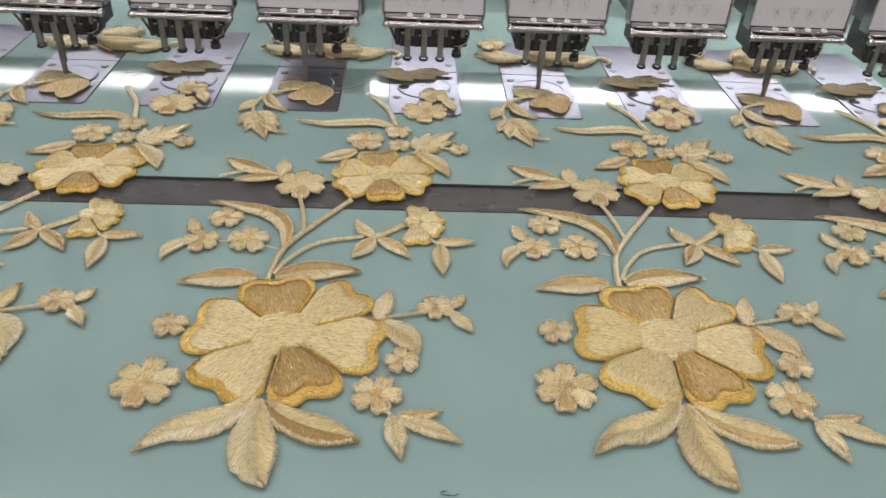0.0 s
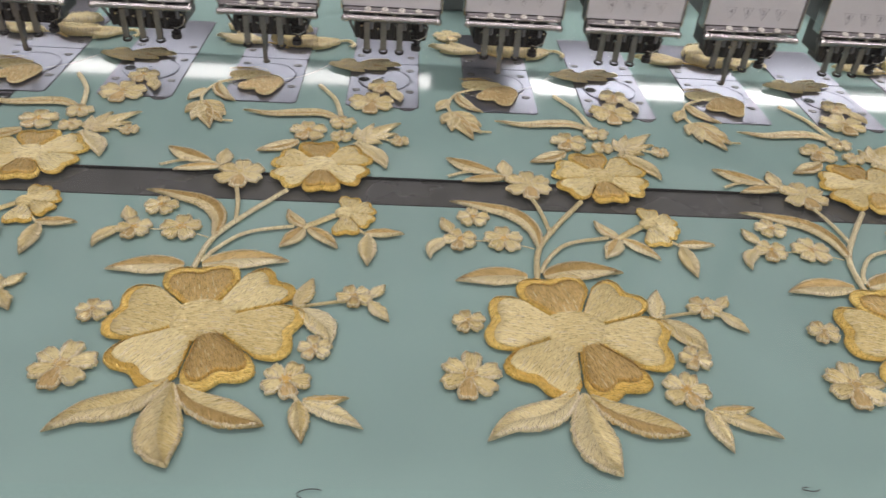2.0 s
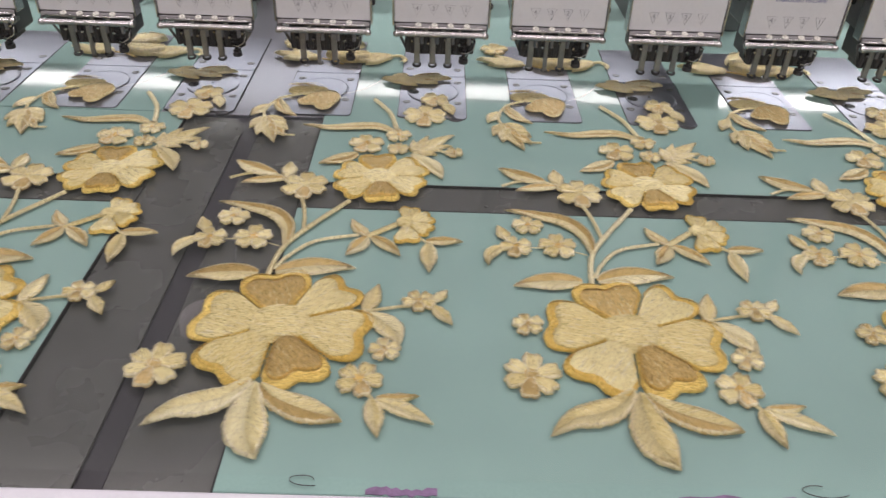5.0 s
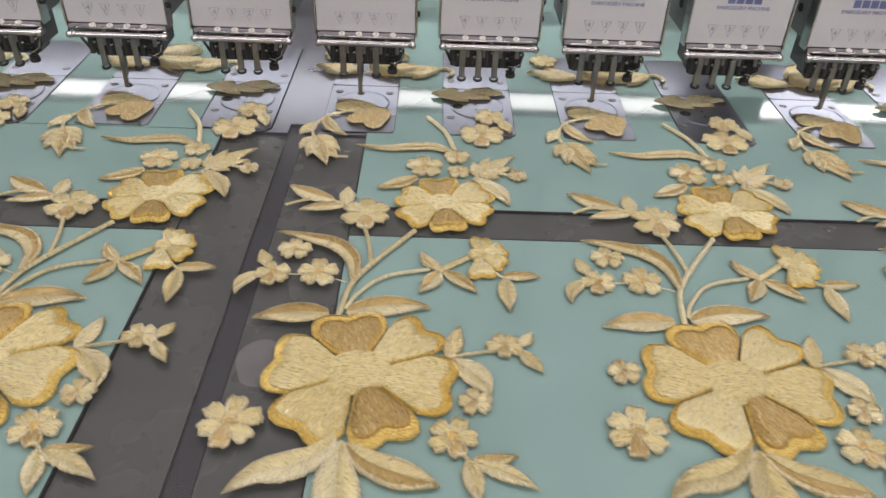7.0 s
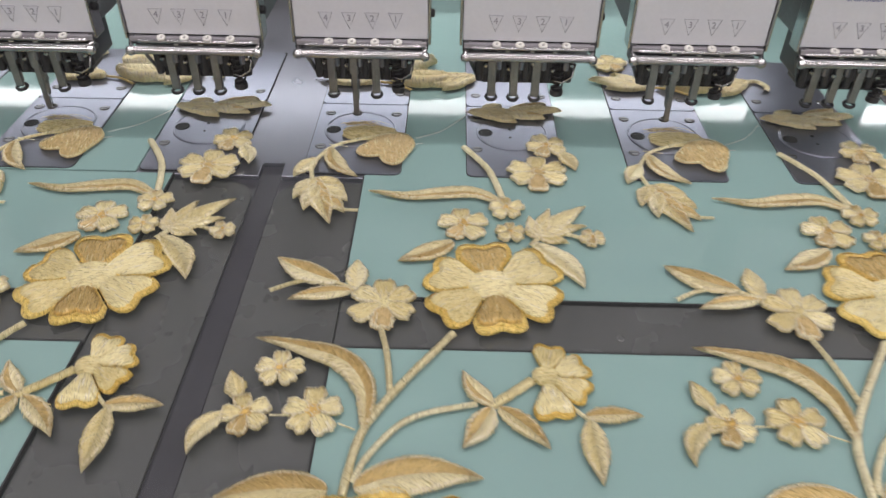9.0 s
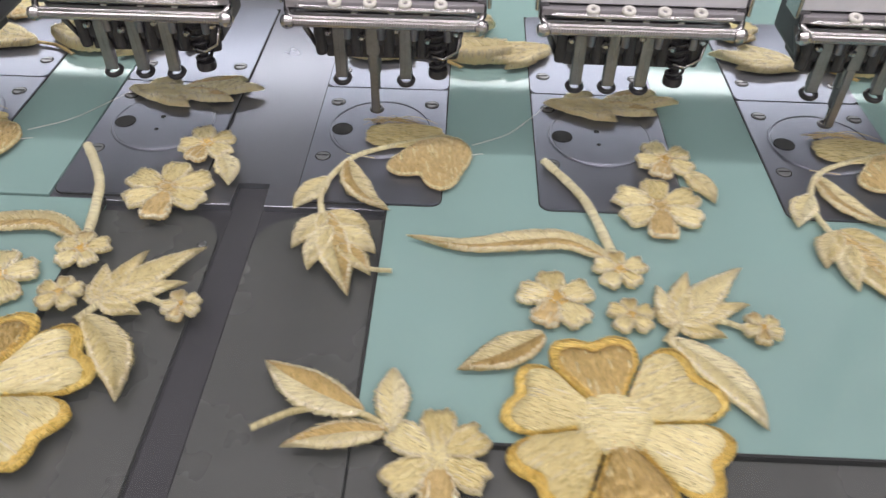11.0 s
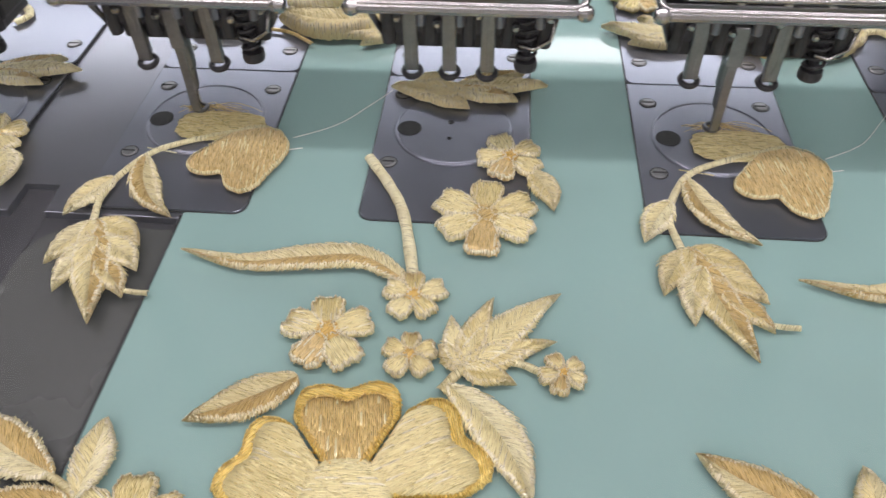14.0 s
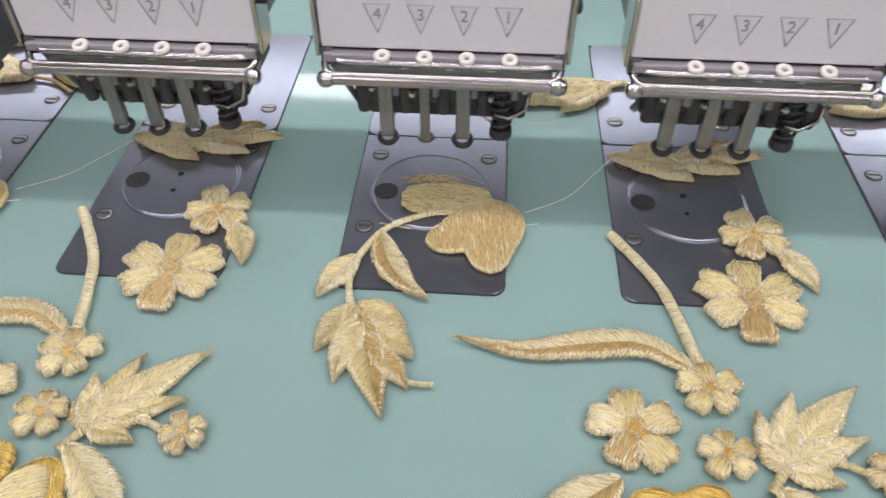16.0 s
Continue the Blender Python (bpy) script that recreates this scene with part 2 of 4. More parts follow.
def tube(points, radius, steps=8, bm=None, closed=False):
    """A round rod along points."""
    b = bm if bm is not None else bmesh.new()
    pts = [Vector(p) for p in points]
    rings = []
    n = len(pts)
    up = Vector((0.03, 0.05, 1)).normalized()
    for i, p in enumerate(pts):
        if closed:
            d = pts[(i + 1) % n] - pts[i - 1]
        else:
            d = pts[min(i + 1, n - 1)] - pts[max(i - 1, 0)]
        d.normalize()
        ref = up if abs(d.dot(up)) < 0.95 else Vector((0, 1, 0))
        s = d.cross(ref).normalized()
        u = s.cross(d)
        rings.append([b.verts.new(p + radius * (math.cos(2 * math.pi * k / steps) * s + math.sin(2 * math.pi * k / steps) * u)) for k in range(steps)])
    pairs = list(zip(rings, rings[1:])) + ([(rings[-1], rings[0])] if closed else [])
    for a, c in pairs:
        for k in range(steps):
            b.faces.new((a[k], a[(k + 1) % steps], c[(k + 1) % steps], c[k]))
    if not closed:
        b.faces.new(rings[0][::-1])
        b.faces.new(rings[-1])
    for f in b.faces:
        f.smooth = True
    return b


def rounded(x0, x1, y0, y1, r, corners="all", steps=5):
    """The outline of a rectangle with rounded corners (front: the two at y0 only)."""
    out = []
    for cx, cy, a0, on in ((x1 - r, y1 - r, 0, corners == "all"), (x0 + r, y1 - r, 90, corners == "all"), (x0 + r, y0 + r, 180, True), (x1 - r, y0 + r, 270, True)):
        if on:
            out += [(cx + r * math.cos(radians(a0 + 90 * i / steps)), cy + r * math.sin(radians(a0 + 90 * i / steps))) for i in range(steps + 1)]
        else:
            out.append((x1 if cx > (x0 + x1) / 2 else x0, y1))
    return out


def words(text, size, name, depth=0.0003):
    """Letters as a mesh, standing upright and facing -y."""
    cu = bpy.data.curves.new(name, "FONT")
    cu.body, cu.size, cu.extrude = text, size, depth
    cu.align_x, cu.align_y = "CENTER", "CENTER"
    ob = bpy.data.objects.new(name, cu)
    me = bpy.data.meshes.new_from_object(ob)
    bpy.data.objects.remove(ob)
    me.transform(Matrix.Rotation(radians(90), 4, "X"))
    me.name = name
    return me


# ---- the room, which the camera never faces ----
def room():
    for name, b, mat, label in (
        ("floor", box(-5, 7, -6, 4, -0.1, 0), CONCRETE, "grey painted workshop floor"),
        ("ceiling", box(-5, 7, -6, 4, 3.2, 3.3), PLASTER, "white workshop ceiling"),
        ("wall_north", box(-5, 7, 4.003, 4.2, 0, 3.2), PLASTER, "plain white workshop wall behind the machine"),
        ("wall_south", box(-5, 7, -6.2, -6.003, 0, 3.2), PLASTER, "plain white workshop wall"),
        ("wall_west", box(-5.2, -5.003, -6, 4, 0, 3.2), PLASTER, "plain white workshop wall"),
        ("wall_east", box(7.003, 7.2, -6, 4, 0, 3.2), PLASTER, "plain white workshop wall"),
    ):
        tagged(part(name, b, mat), label, "", "", "structure")


room()

# ---- the machine table ----
X0, X1, BACK, FRONT = -1.6, 2.6, 1.0, -0.632
GAP_L, GAP_R = -0.186, 0.004          # grey strip between two table sections
JOINT_L, JOINT_R = -0.1005, -0.0793   # sunken cover between its halves
BAND0, BAND1 = -0.240, -0.183        # grey strip along the table


def table():
    t = thing("machine_table", (0, 0, 0))
    tagged(t, "sage green table of a multi-head embroidery machine with grey steel strips", "machine table")
    part("stand", box(X0, X1, FRONT + 0.06, BACK, 0.0, TOP - 0.03), GREY, t, "grey steel stand")
    part("under_frame", box(X0, X1, FRONT, BACK, TOP - 0.03, TOP - 0.006), GROOVE, t, "dark recessed frame")
    for a, b in ((X0, GAP_L), (GAP_R, X1)):
        part("front_panel", box(a, b, FRONT, BAND0, TOP - 0.02, TOP, 0.0012), GREEN, t, "sage green laminate panel")
        if a < 0:
            part("middle_panel", box(a, b, BAND1, -0.004, TOP - 0.02, TOP, 0.0012), GREEN, t, "sage green laminate panel")
            part("back_panel", box(a, -0.2255, -0.002, BACK, TOP - 0.02, TOP, 0.0005), GREEN, t, "sage green laminate panel")
        else:
            part("back_panel", box(a, b, BAND1, BACK, TOP - 0.02, TOP, 0.0012), GREEN, t, "sage green laminate panel")
        part("cross_strip", box(a, b, BAND0 + 0.0015, BAND1 - 0.0015, TOP - 0.02, TOP - 0.0022, 0.0008), GREY, t, "grey steel strip")
        for y in (BAND0, BAND1):
            part("strip_gap", box(a, b, y - 0.0008, y + 0.0008, TOP - 0.004, TOP + 0.0004), HOLE, t, "narrow dark joint")
    for x in (GAP_L, GAP_R):
        for y0, y1 in ((FRONT, BAND0 - 0.001), (BAND1 + 0.001, -0.004)):
            part("strip_gap", box(x - 0.0007, x + 0.0007, y0, y1, TOP - 0.004, TOP + 0.0004), HOLE, t, "narrow dark joint")
    # the two strips end short of the bed, each with its inner corner cut round
    r, end = 0.030, -0.0125
    arc = [radians(9 * i) for i in range(11)]
    west = [(GAP_L + 0.001, FRONT), (JOINT_L - 0.001, FRONT)] + [(JOINT_L - 0.001 - r + r * math.cos(q), end - r + r * math.sin(q)) for q in arc] + [(GAP_L + 0.001, end)]
    east = [(JOINT_R + 0.001, FRONT), (GAP_R - 0.001, FRONT), (GAP_R - 0.001, end)] + [(JOINT_R + 0.001 + r - r * math.sin(q), end - r + r * math.cos(q)) for q in arc]
    for outline in (west, east):
        part("end_strip", prism(outline, TOP - 0.02, TOP - 0.003, None, 0.0008), GREY, t, "grey steel strip with a round-cut corner")
    part("joint_cover", box(JOINT_L, JOINT_R, FRONT, 0.0185, TOP - 0.02, TOP - 0.0055, 0.0008), GROOVE, t, "dark sunken joint cover")
    bed = [(-0.225, -0.005), (JOINT_L - 0.0008, -0.005), (JOINT_L - 0.0008, 0.0195), (JOINT_R + 0.0008, 0.0195), (JOINT_R + 0.0008, -0.005), (0.0035, -0.005), (0.0035, BACK), (-0.225, BACK)]
    part("steel_bed", prism(bed, TOP - 0.02, TOP - 0.001, None, 0.0006), STEEL, t, "brushed steel bed with a slot for the joint cover")
    part("front_rail", box(X0, X1, FRONT - 0.09, FRONT - 0.002, TOP - 0.05, TOP + 0.004, 0.003), RAIL, t, "white front rail")
    return t


TABLE = table()


# ---- needle plates ----
def screw(parent, x, y, z, r=0.0048):
    b = turned([(r, -0.001), (r, 0.0003), (r * 0.85, 0.0009)], 18, at=(x, y, z))
    s = part("screw", b, FOOT, parent)
    part("recess", turned([(r + 0.0009, -0.001), (r + 0.0009, 0.00015)], 18, at=(x, y, z)), HOLE, s, "dark rim")
    part("slot", box(x - r * 0.8, x + r * 0.8, y - 0.0006, y + 0.0006, z + 0.0007, z + 0.0011), HOLE, s)
    return s


def needle_plate(tab):
    p = thing("needle_plate", (-0.009, 0, TOP))
    tagged(p, "polished steel needle plate with a round hook cover", "needle plate", "needle plates")
    w = 0.049
    part("gap_edge", prism(rounded(-w - 0.0008, w + 0.0008, -0.0008, 0.285, 0.008, "front"), -0.0008, 0.0003), HOLE, p, "dark gap round the plate")
    part("front_plate", prism(rounded(-w, w, 0.0, 0.1465, 0.007, "front"), -0.001, 0.0013, bevel=0.0005), PLATE, p)
    part("rear_plate", prism(rounded(-w, w, 0.1477, 0.284, 0.006), -0.001, 0.0013, bevel=0.0005), PLATE, p)
    b = bmesh.new()
    ring = [(0.0375 * math.cos(a), 0.088 + 0.0375 * math.sin(a), 0.0013) for a in (2 * math.pi * i / 48 for i in range(48))]
    tube(ring, 0.0011, 6, b, True)
    part("hook_cover_rim", b, PLATE, p)
    part("hook_cover", turned([(0.0365, 0.0), (0.0365, 0.0019), (0.0358, 0.0022)], 48, at=(-0.0, 0.088, 0)), PLATE, p)
    part("bobbin_hole", turned([(0.0078, 0), (0.0078, 0.0025)], 24, at=(-0.0285, 0.085, 0)), HOLE, p, "dark round hole")
    part("needle_hole", turned([(0.002, 0), (0.002, 0.0025)], 12, at=(-0.002, 0.093, 0)), HOLE, p)
    part("pin_hole", turned([(0.0016, 0), (0.0016, 0.0025)], 12, at=(-0.002, 0.076, 0)), HOLE, p)
    for x, y in ((0.037, 0.124), (0.037, 0.051), (-0.038, 0.051), (-0.038, 0.174), (0.038, 0.174), (-0.037, 0.124)):
        screw(p, x, y, 0.0013)
    if tab:
        part("corner_tab", turned([(0.012, -0.002), (0.012, 0.0004), (0.011, 0.0008)], 24, at=(0.034, 0.004, 0)), GROOVE, p, "dark rounded tab under the corner")
    return p


HEADS = range(-5, 12)
PLATES = (needle_plate(False), needle_plate(True))
PLATES[1].location.x += PITCH
for k in HEADS:
    if k not in (0, 1):
        copy_thing(PLATES[k % 2], pose(PITCH * k - 0.009, 0, TOP))


# ---- embroidery heads ----
NEEDLES = (-0.034, -0.0113, 0.0113, 0.034)


def machine_head(active):
    h = thing("embroidery_head", (0, 0, TOP))
    tagged(h, "embroidery machine head with a white numbered cover and chrome guard", "embroidery head", "machine heads")
    # cover with a grey frame, standing a little proud of the cast body
    part("cover", box(-0.0655, 0.0655, 0.0715, 0.0765, 0.1126, 0.40, 0.0012), WHITE, h, "white enamelled front cover")
    part("body", box(-0.0665, 0.0665, 0.0775, 0.19, 0.117, 0.42, 0.002), SIDE, h, "dark grey cast body")
    for x in (-0.0672, 0.0672):
        part("edge_trim", box(x - 0.0012, x + 0.0012, 0.069, 0.09, 0.108, 0.40, 0.0008), CHROME, h, "bright edge trim")
        for y, z, r in ((0.12, 0.15, 0.006), (0.15, 0.19, 0.004)):
            part("side_hole", turned([(r, -0.0006), (r, 0.0006)], 16, at=(x, y, z), axis="X"), HOLE, h)
    for z in (0.136, 0.158):
        part("side_peg", turned([(0.0042, -0.001), (0.0042, 0.0022), (0.003, 0.0034)], 14, at=(0.0684, 0.081, z), axis="X"), BLACK, h, "round black side peg")
    part("lower_rail", box(-0.064, 0.064, 0.067, 0.082, 0.1062, 0.1112, 0.0008), RAILGREY, h, "grey steel rail")
    part("shadow_gap", box(-0.064, 0.064, 0.0725, 0.0815, 0.1114, 0.1124), HOLE, h, "dark gap under the cover")
    for x in NEEDLES:
        ring = [(x + 0.002 + 0.0030 * math.cos(q), 0.0668 + 0.0031 * math.sin(q), 0.1112 + 0.0007 * math.sin(q)) for q in (2 * math.pi * j / 20 for j in range(20))]
        part("thread_guide", tube(ring, 0.0016, 8, None, True), NYLON, h, "white nylon thread ring")
    # guard: a bent rod loop with round ends
    pts = []
    for i in range(7):
        a = radians(-90 - 15 * i)
        pts.append((-0.058 + 0.006 * math.cos(a), 0.0615 + 0.010 * (1 + math.sin(a)), 0.102 + 0.0045 * (1 + math.sin(a))))
    pts += [(-0.050, 0.0655, 0.1075), (0.050, 0.0655, 0.1075)]
    for i in range(7):
        a = radians(-15 * i)
        pts.append((0.058 + 0.006 * math.cos(a), 0.0615 + 0.010 * (1 + math.sin(a)), 0.102 + 0.0045 * (1 + math.sin(a))))
    part("guard_rod", tube(pts, 0.0021, 8, None, True), CHROME, h, "bent chrome guard rod")
    coil = []
    for i in range(72):
        u = -0.061 + 0.122 * i / 71
        coil += [(0.0030, u - 0.0008), (0.0034, u - 0.0003), (0.0034, u + 0.0003)]
    part("guard_bar", turned(coil, 10, at=(0, 0.0612, 0.0994), axis="X"), CHROME, h, "guard bar wound with bright wire")
    for x in (-0.0625, 0.0625):
        part("guard_knob", turned([(0.0018, -0.0046), (0.0038, -0.0035), (0.0049, -0.001), (0.0049, 0.001), (0.0038, 0.0035), (0.0018, 0.0046)], 16, at=(x, 0.0612, 0.0994), axis="X"), CHROME, h)
    for x in (-0.0205, 0.004, 0.0265):
        part("lever_tip", box(x - 0.0022, x + 0.0022, 0.0705, 0.0735, 0.1012, 0.1045, 0.0008), NYLON, h, "white lever tip in the slot")
    # black discs put where the cast sides have dark hook-shaped cutouts
    for x in (-0.0625, 0.0625):
        part("corner_hook", turned([(0.0058, -0.003), (0.0062, 0.0), (0.0058, 0.003)], 16, at=(x, 0.0745, 0.1075), axis="X"), BLACK, h, "black disc standing for a dark cutout at the corner")
    # black needle case under the cover
    b = box(-0.045, 0.042, 0.088, 0.125, 0.06, 0.075, 0.002)
    box(-0.052, 0.05, 0.084, 0.14, 0.07, 0.112, 0.003, b)
    for x in (-0.047, -0.0225, 0.0, 0.0225, 0.044):
        turned([(0.0036, 0.065), (0.0042, 0.068), (0.0042, 0.09), (0.003, 0.096)], 12, b, (x, 0.085, 0))
    part("needle_case", b, BLACK, h, "black cast needle case")
    for x, z in ((-0.041, 0.083), (-0.018, 0.08), (0.006, 0.086), (0.027, 0.079), (0.046, 0.085)):
        part("clamp_screw", turned([(0.0026, 0.0), (0.0026, 0.004), (0.0014, 0.0055)], 12, at=(x, 0.083, z), axis="Y"), CHROME, h, "bright clamp screw")
    part("wiper_arm", tube([(0.05, 0.083, 0.085), (0.047, 0.08, 0.072), (0.038, 0.079, 0.066), (0.03, 0.08, 0.068)], 0.0014, 6), CHROME, h, "bent bright wiper arm")
    part("case_link", tube([(-0.062, 0.078, 0.1), (-0.056, 0.082, 0.085), (-0.05, 0.086, 0.07)], 0.002, 6), DARKSTEEL, h, "steel link")
    part("clamp_rod", tube([(-0.05, 0.0815, 0.0895), (0.05, 0.0815, 0.0895)], 0.0018, 8), CHROME, h, "thin bright rod")
    for x in NEEDLES:
        part("bar_end", turned([(0.0028, 0.079), (0.0028, 0.1), (0.0018, 0.103)], 12, at=(x + 0.0065, 0.081, 0)), STEEL, h, "round steel bar end")
    part("case_bracket", box(-0.06, 0.06, 0.074, 0.086, 0.092, 0.1, 0.001), DARKSTEEL, h)
    for i, x in enumerate(NEEDLES):
        if active and i == 1:
            continue
        if i == 3:
            b = tube([(x + 0.0055 * math.cos(a), 0.086 + 0.0055 * math.sin(a), 0.055 + a * 0.0009) for a in (i2 * 0.5 for i2 in range(72))], 0.0012, 6)
            turned([(0.0065, 0.0495), (0.007, 0.0515), (0.0065, 0.0555)], 16, b, (x, 0.086, 0))
            turned([(0.003, 0.0555), (0.003, 0.085)], 12, b, (x, 0.086, 0))
            part("presser_spring", b, BLACK, h, "black coil spring")
        else:
            b = turned([(0.0042, 0.052), (0.0042, 0.098)], 12, None, (x, 0.086, 0))
            box(x - 0.0042, x + 0.0042, 0.082, 0.0855, 0.0475, 0.09, 0.001, b)
            f = part("presser_foot", b, FOOT, h, "grey steel presser foot")
            ring = [(x + 0.005 * math.cos(a), 0.0855 + 0.005 * math.sin(a), 0.0455 + 0.0012 * math.sin(a)) for a in (2 * math.pi * j / 18 for j in range(18))]
            part("foot_ring", tube(ring, 0.0019, 6, None, True), BLACK, f)
    # numbered marks on the cover
    for x, digit in zip(NEEDLES, "4321"):
        b = bmesh.new()
        tri = [(x - 0.0068, 0.0711, 0.1385), (x + 0.0068, 0.0711, 0.1385), (x, 0.0711, 0.1225)]
        tube(tri, 0.00035, 4, b, True)
        part("number_mark", b, INK, h, "thin printed triangle")
        part("numeral", words(digit, 0.009, "numeral"), INK, h, "", (x, 0.0713, 0.1327))
    # makers' print as plain bars
    for x0, x1 in ((-0.036, -0.023), (-0.0205, -0.0165), (-0.014, 0.001), (0.0035, 0.0175), (0.020, 0.035)):
        part("print_bar", box(x0, x1, 0.0709, 0.0713, 0.1815, 0.1935), BLUEINK, h, "plain dark blue printed bar")
    for x0, x1 in ((-0.022, -0.0125), (-0.011, -0.001), (0.0005, 0.0105), (0.012, 0.022)):
        part("print_bar", box(x0, x1, 0.0709, 0.0713, 0.1675, 0.1775), BLUEINK, h, "plain dark blue printed bar")
    part("lettering", words("EMBROIDERY MACHINE", 0.0066, "lettering"), BLUEINK, h, "dark blue printed words", (0, 0.0713, 0.1615))
    for x in (-0.0605, 0.0605):
        part("cover_screw", turned([(0.0036, 0), (0.0036, 0.001), (0.0025, 0.0018)], 14, at=(x, 0.0715, 0.181), axis="Y"), DARKSTEEL, h)
    if active:
        x = NEEDLES[1]
        b = turned([(0.0016, 0.018), (0.0032, 0.022), (0.0036, 0.034), (0.0048, 0.036), (0.0048, 0.056), (0.0038, 0.058), (0.0038, 0.105)], 16, None, (x, 0.0915, 0))
        box(x - 0.003, x + 0.003, 0.0835, 0.086, 0.006, 0.06, 0.001, b)
        box(x - 0.0045, x + 0.0045, 0.083, 0.089, 0.052, 0.078, 0.001, b)
        n = part("needle_bar", b, FOOT, h, "moving steel needle bar with its foot")
        part("needle", turned([(0.0003, -0.002), (0.0007, 0.004), (0.0008, 0.024)], 8, None, (x, 0.0925, 0)), CHROME, n)
        ring = [(x + 0.0042 * math.cos(a), 0.0905 + 0.0042 * math.sin(a), 0.0045) for a in (2 * math.pi * j / 18 for j in range(18))]
        part("foot_ring", tube(ring, 0.0014, 6, None, True), DARKSTEEL, n)
    return h


IDLE, BUSY = machine_head(False), machine_head(True)
IDLE.location = (PITCH, 0, TOP)
BARS = [o for o in BUSY.children if o.name.startswith("needle_bar")]
for k in HEADS:
    if k in (0, 1):
        continue
    made = copy_thing(BUSY if k % 2 == 0 else IDLE, pose(PITCH * k, 0, TOP))
    BARS += [o for o in made.children if o.name.startswith("needle_bar")]


def beam():
    b = thing("machine_beam", (0, 0, TOP))
    tagged(b, "long grey steel beam that carries the machine heads", "machine beam")
    # raised this tall, out of view, to keep the rear ceiling light off the table
    part("beam_box", box(X0, X1, 0.09, 0.20, 0.421, 1.12, 0.006), WHITE, b, "white painted beam, raised out of view to block the rear light")
    part("lamp_housing", box(X0, X1, 0.473, 0.51, 0.14, 0.20, 0.003), SIDE, b, "lamp housing under the beam")
    # unseen backing, made tall to darken what the table reflects above the strip
    part("lamp_bracket", box(X0, X1, 0.511, 0.53, 0.14, 0.36, 0.003), SIDE, b)
    for a, c, lamp in ((X0, 0.565, GLOW_DIM), (0.72, X1, GLOW_BRIGHT)):
        part("light_strip", box(a, c, 0.465, 0.472, 0.153, 0.181, 0.002), lamp, b, "glowing white light strip")
    part("column", box(0.57, 0.715, 0.40, 0.47, 0.0, 0.42, 0.004), SIDE, b, "dark grey support column")
    return b


beam()

# ---- embroidery ----
rng = random.Random(7)


class Sew:
    """Collects stitched patches for one mesh."""

    def __init__(self):
        self.v, self.f, self.uv, self.m = [], [], [], []

    def grid(self, rows, uvs, mat, closed=False):
        base, n = len(self.v), len(rows[0])
        for r, u in zip(rows, uvs):
            self.v += r
            self.uv += u
        for j in range(len(rows) - 1):
            for i in range(n if closed else n - 1):
                a, b = base + j * n + i, base + j * n + (i + 1) % n
                self.f.append((a, b, b + n, a + n))
                self.m.append(mat)

    def mesh(self, name, mats):
        me = bpy.data.meshes.new(name)
        me.from_pydata(self.v, [], self.f)
        lay = me.uv_layers.new(name="thread")
        idx = np.empty(len(me.loops), dtype=np.int32)
        me.loops.foreach_get("vertex_index", idx)
        lay.data.foreach_set("uv", np.array(self.uv, dtype=np.float32)[idx].ravel())
        me.polygons.foreach_set("material_index", np.array(self.m, dtype=np.int32))
        me.polygons.foreach_set("use_smooth", np.ones(len(self.f), dtype=bool))
        for m in mats:
            me.materials.append(m)
        me.update()
        return me


def rot(x, y, a):
    c, s = math.cos(a), math.sin(a)
    return x * c - y * s, x * s + y * c


def strand(sew, pts, wide, tall, mat, across):
    """One stitch: a low ridge through points; across is the sideways direction."""
    base, n = len(sew.v), len(pts)
    ax, ay = across
    tag = rng.uniform(0, 3)
    run = 0.0
    for i, (x, y, z) in enumerate(pts):
        w = wide * (0.5 if i in (0, n - 1) else 1.0)
        if i:
            run += math.hypot(x - pts[i - 1][0], y - pts[i - 1][1])
        sew.v += [(x - ax * w / 2, y - ay * w / 2, z - tall * 0.6), (x, y, z + tall), (x + ax * w / 2, y + ay * w / 2, z - tall * 0.6)]
        sew.uv += [(run + tag, tag), (run + tag, tag + 0.0004), (run + tag, tag + 0.0008)]
    for i in range(n - 1):
        a = base + 3 * i
        sew.f += [(a, a + 3, a + 4, a + 1), (a + 1, a + 4, a + 5, a + 2)]
        sew.m += [mat, mat]


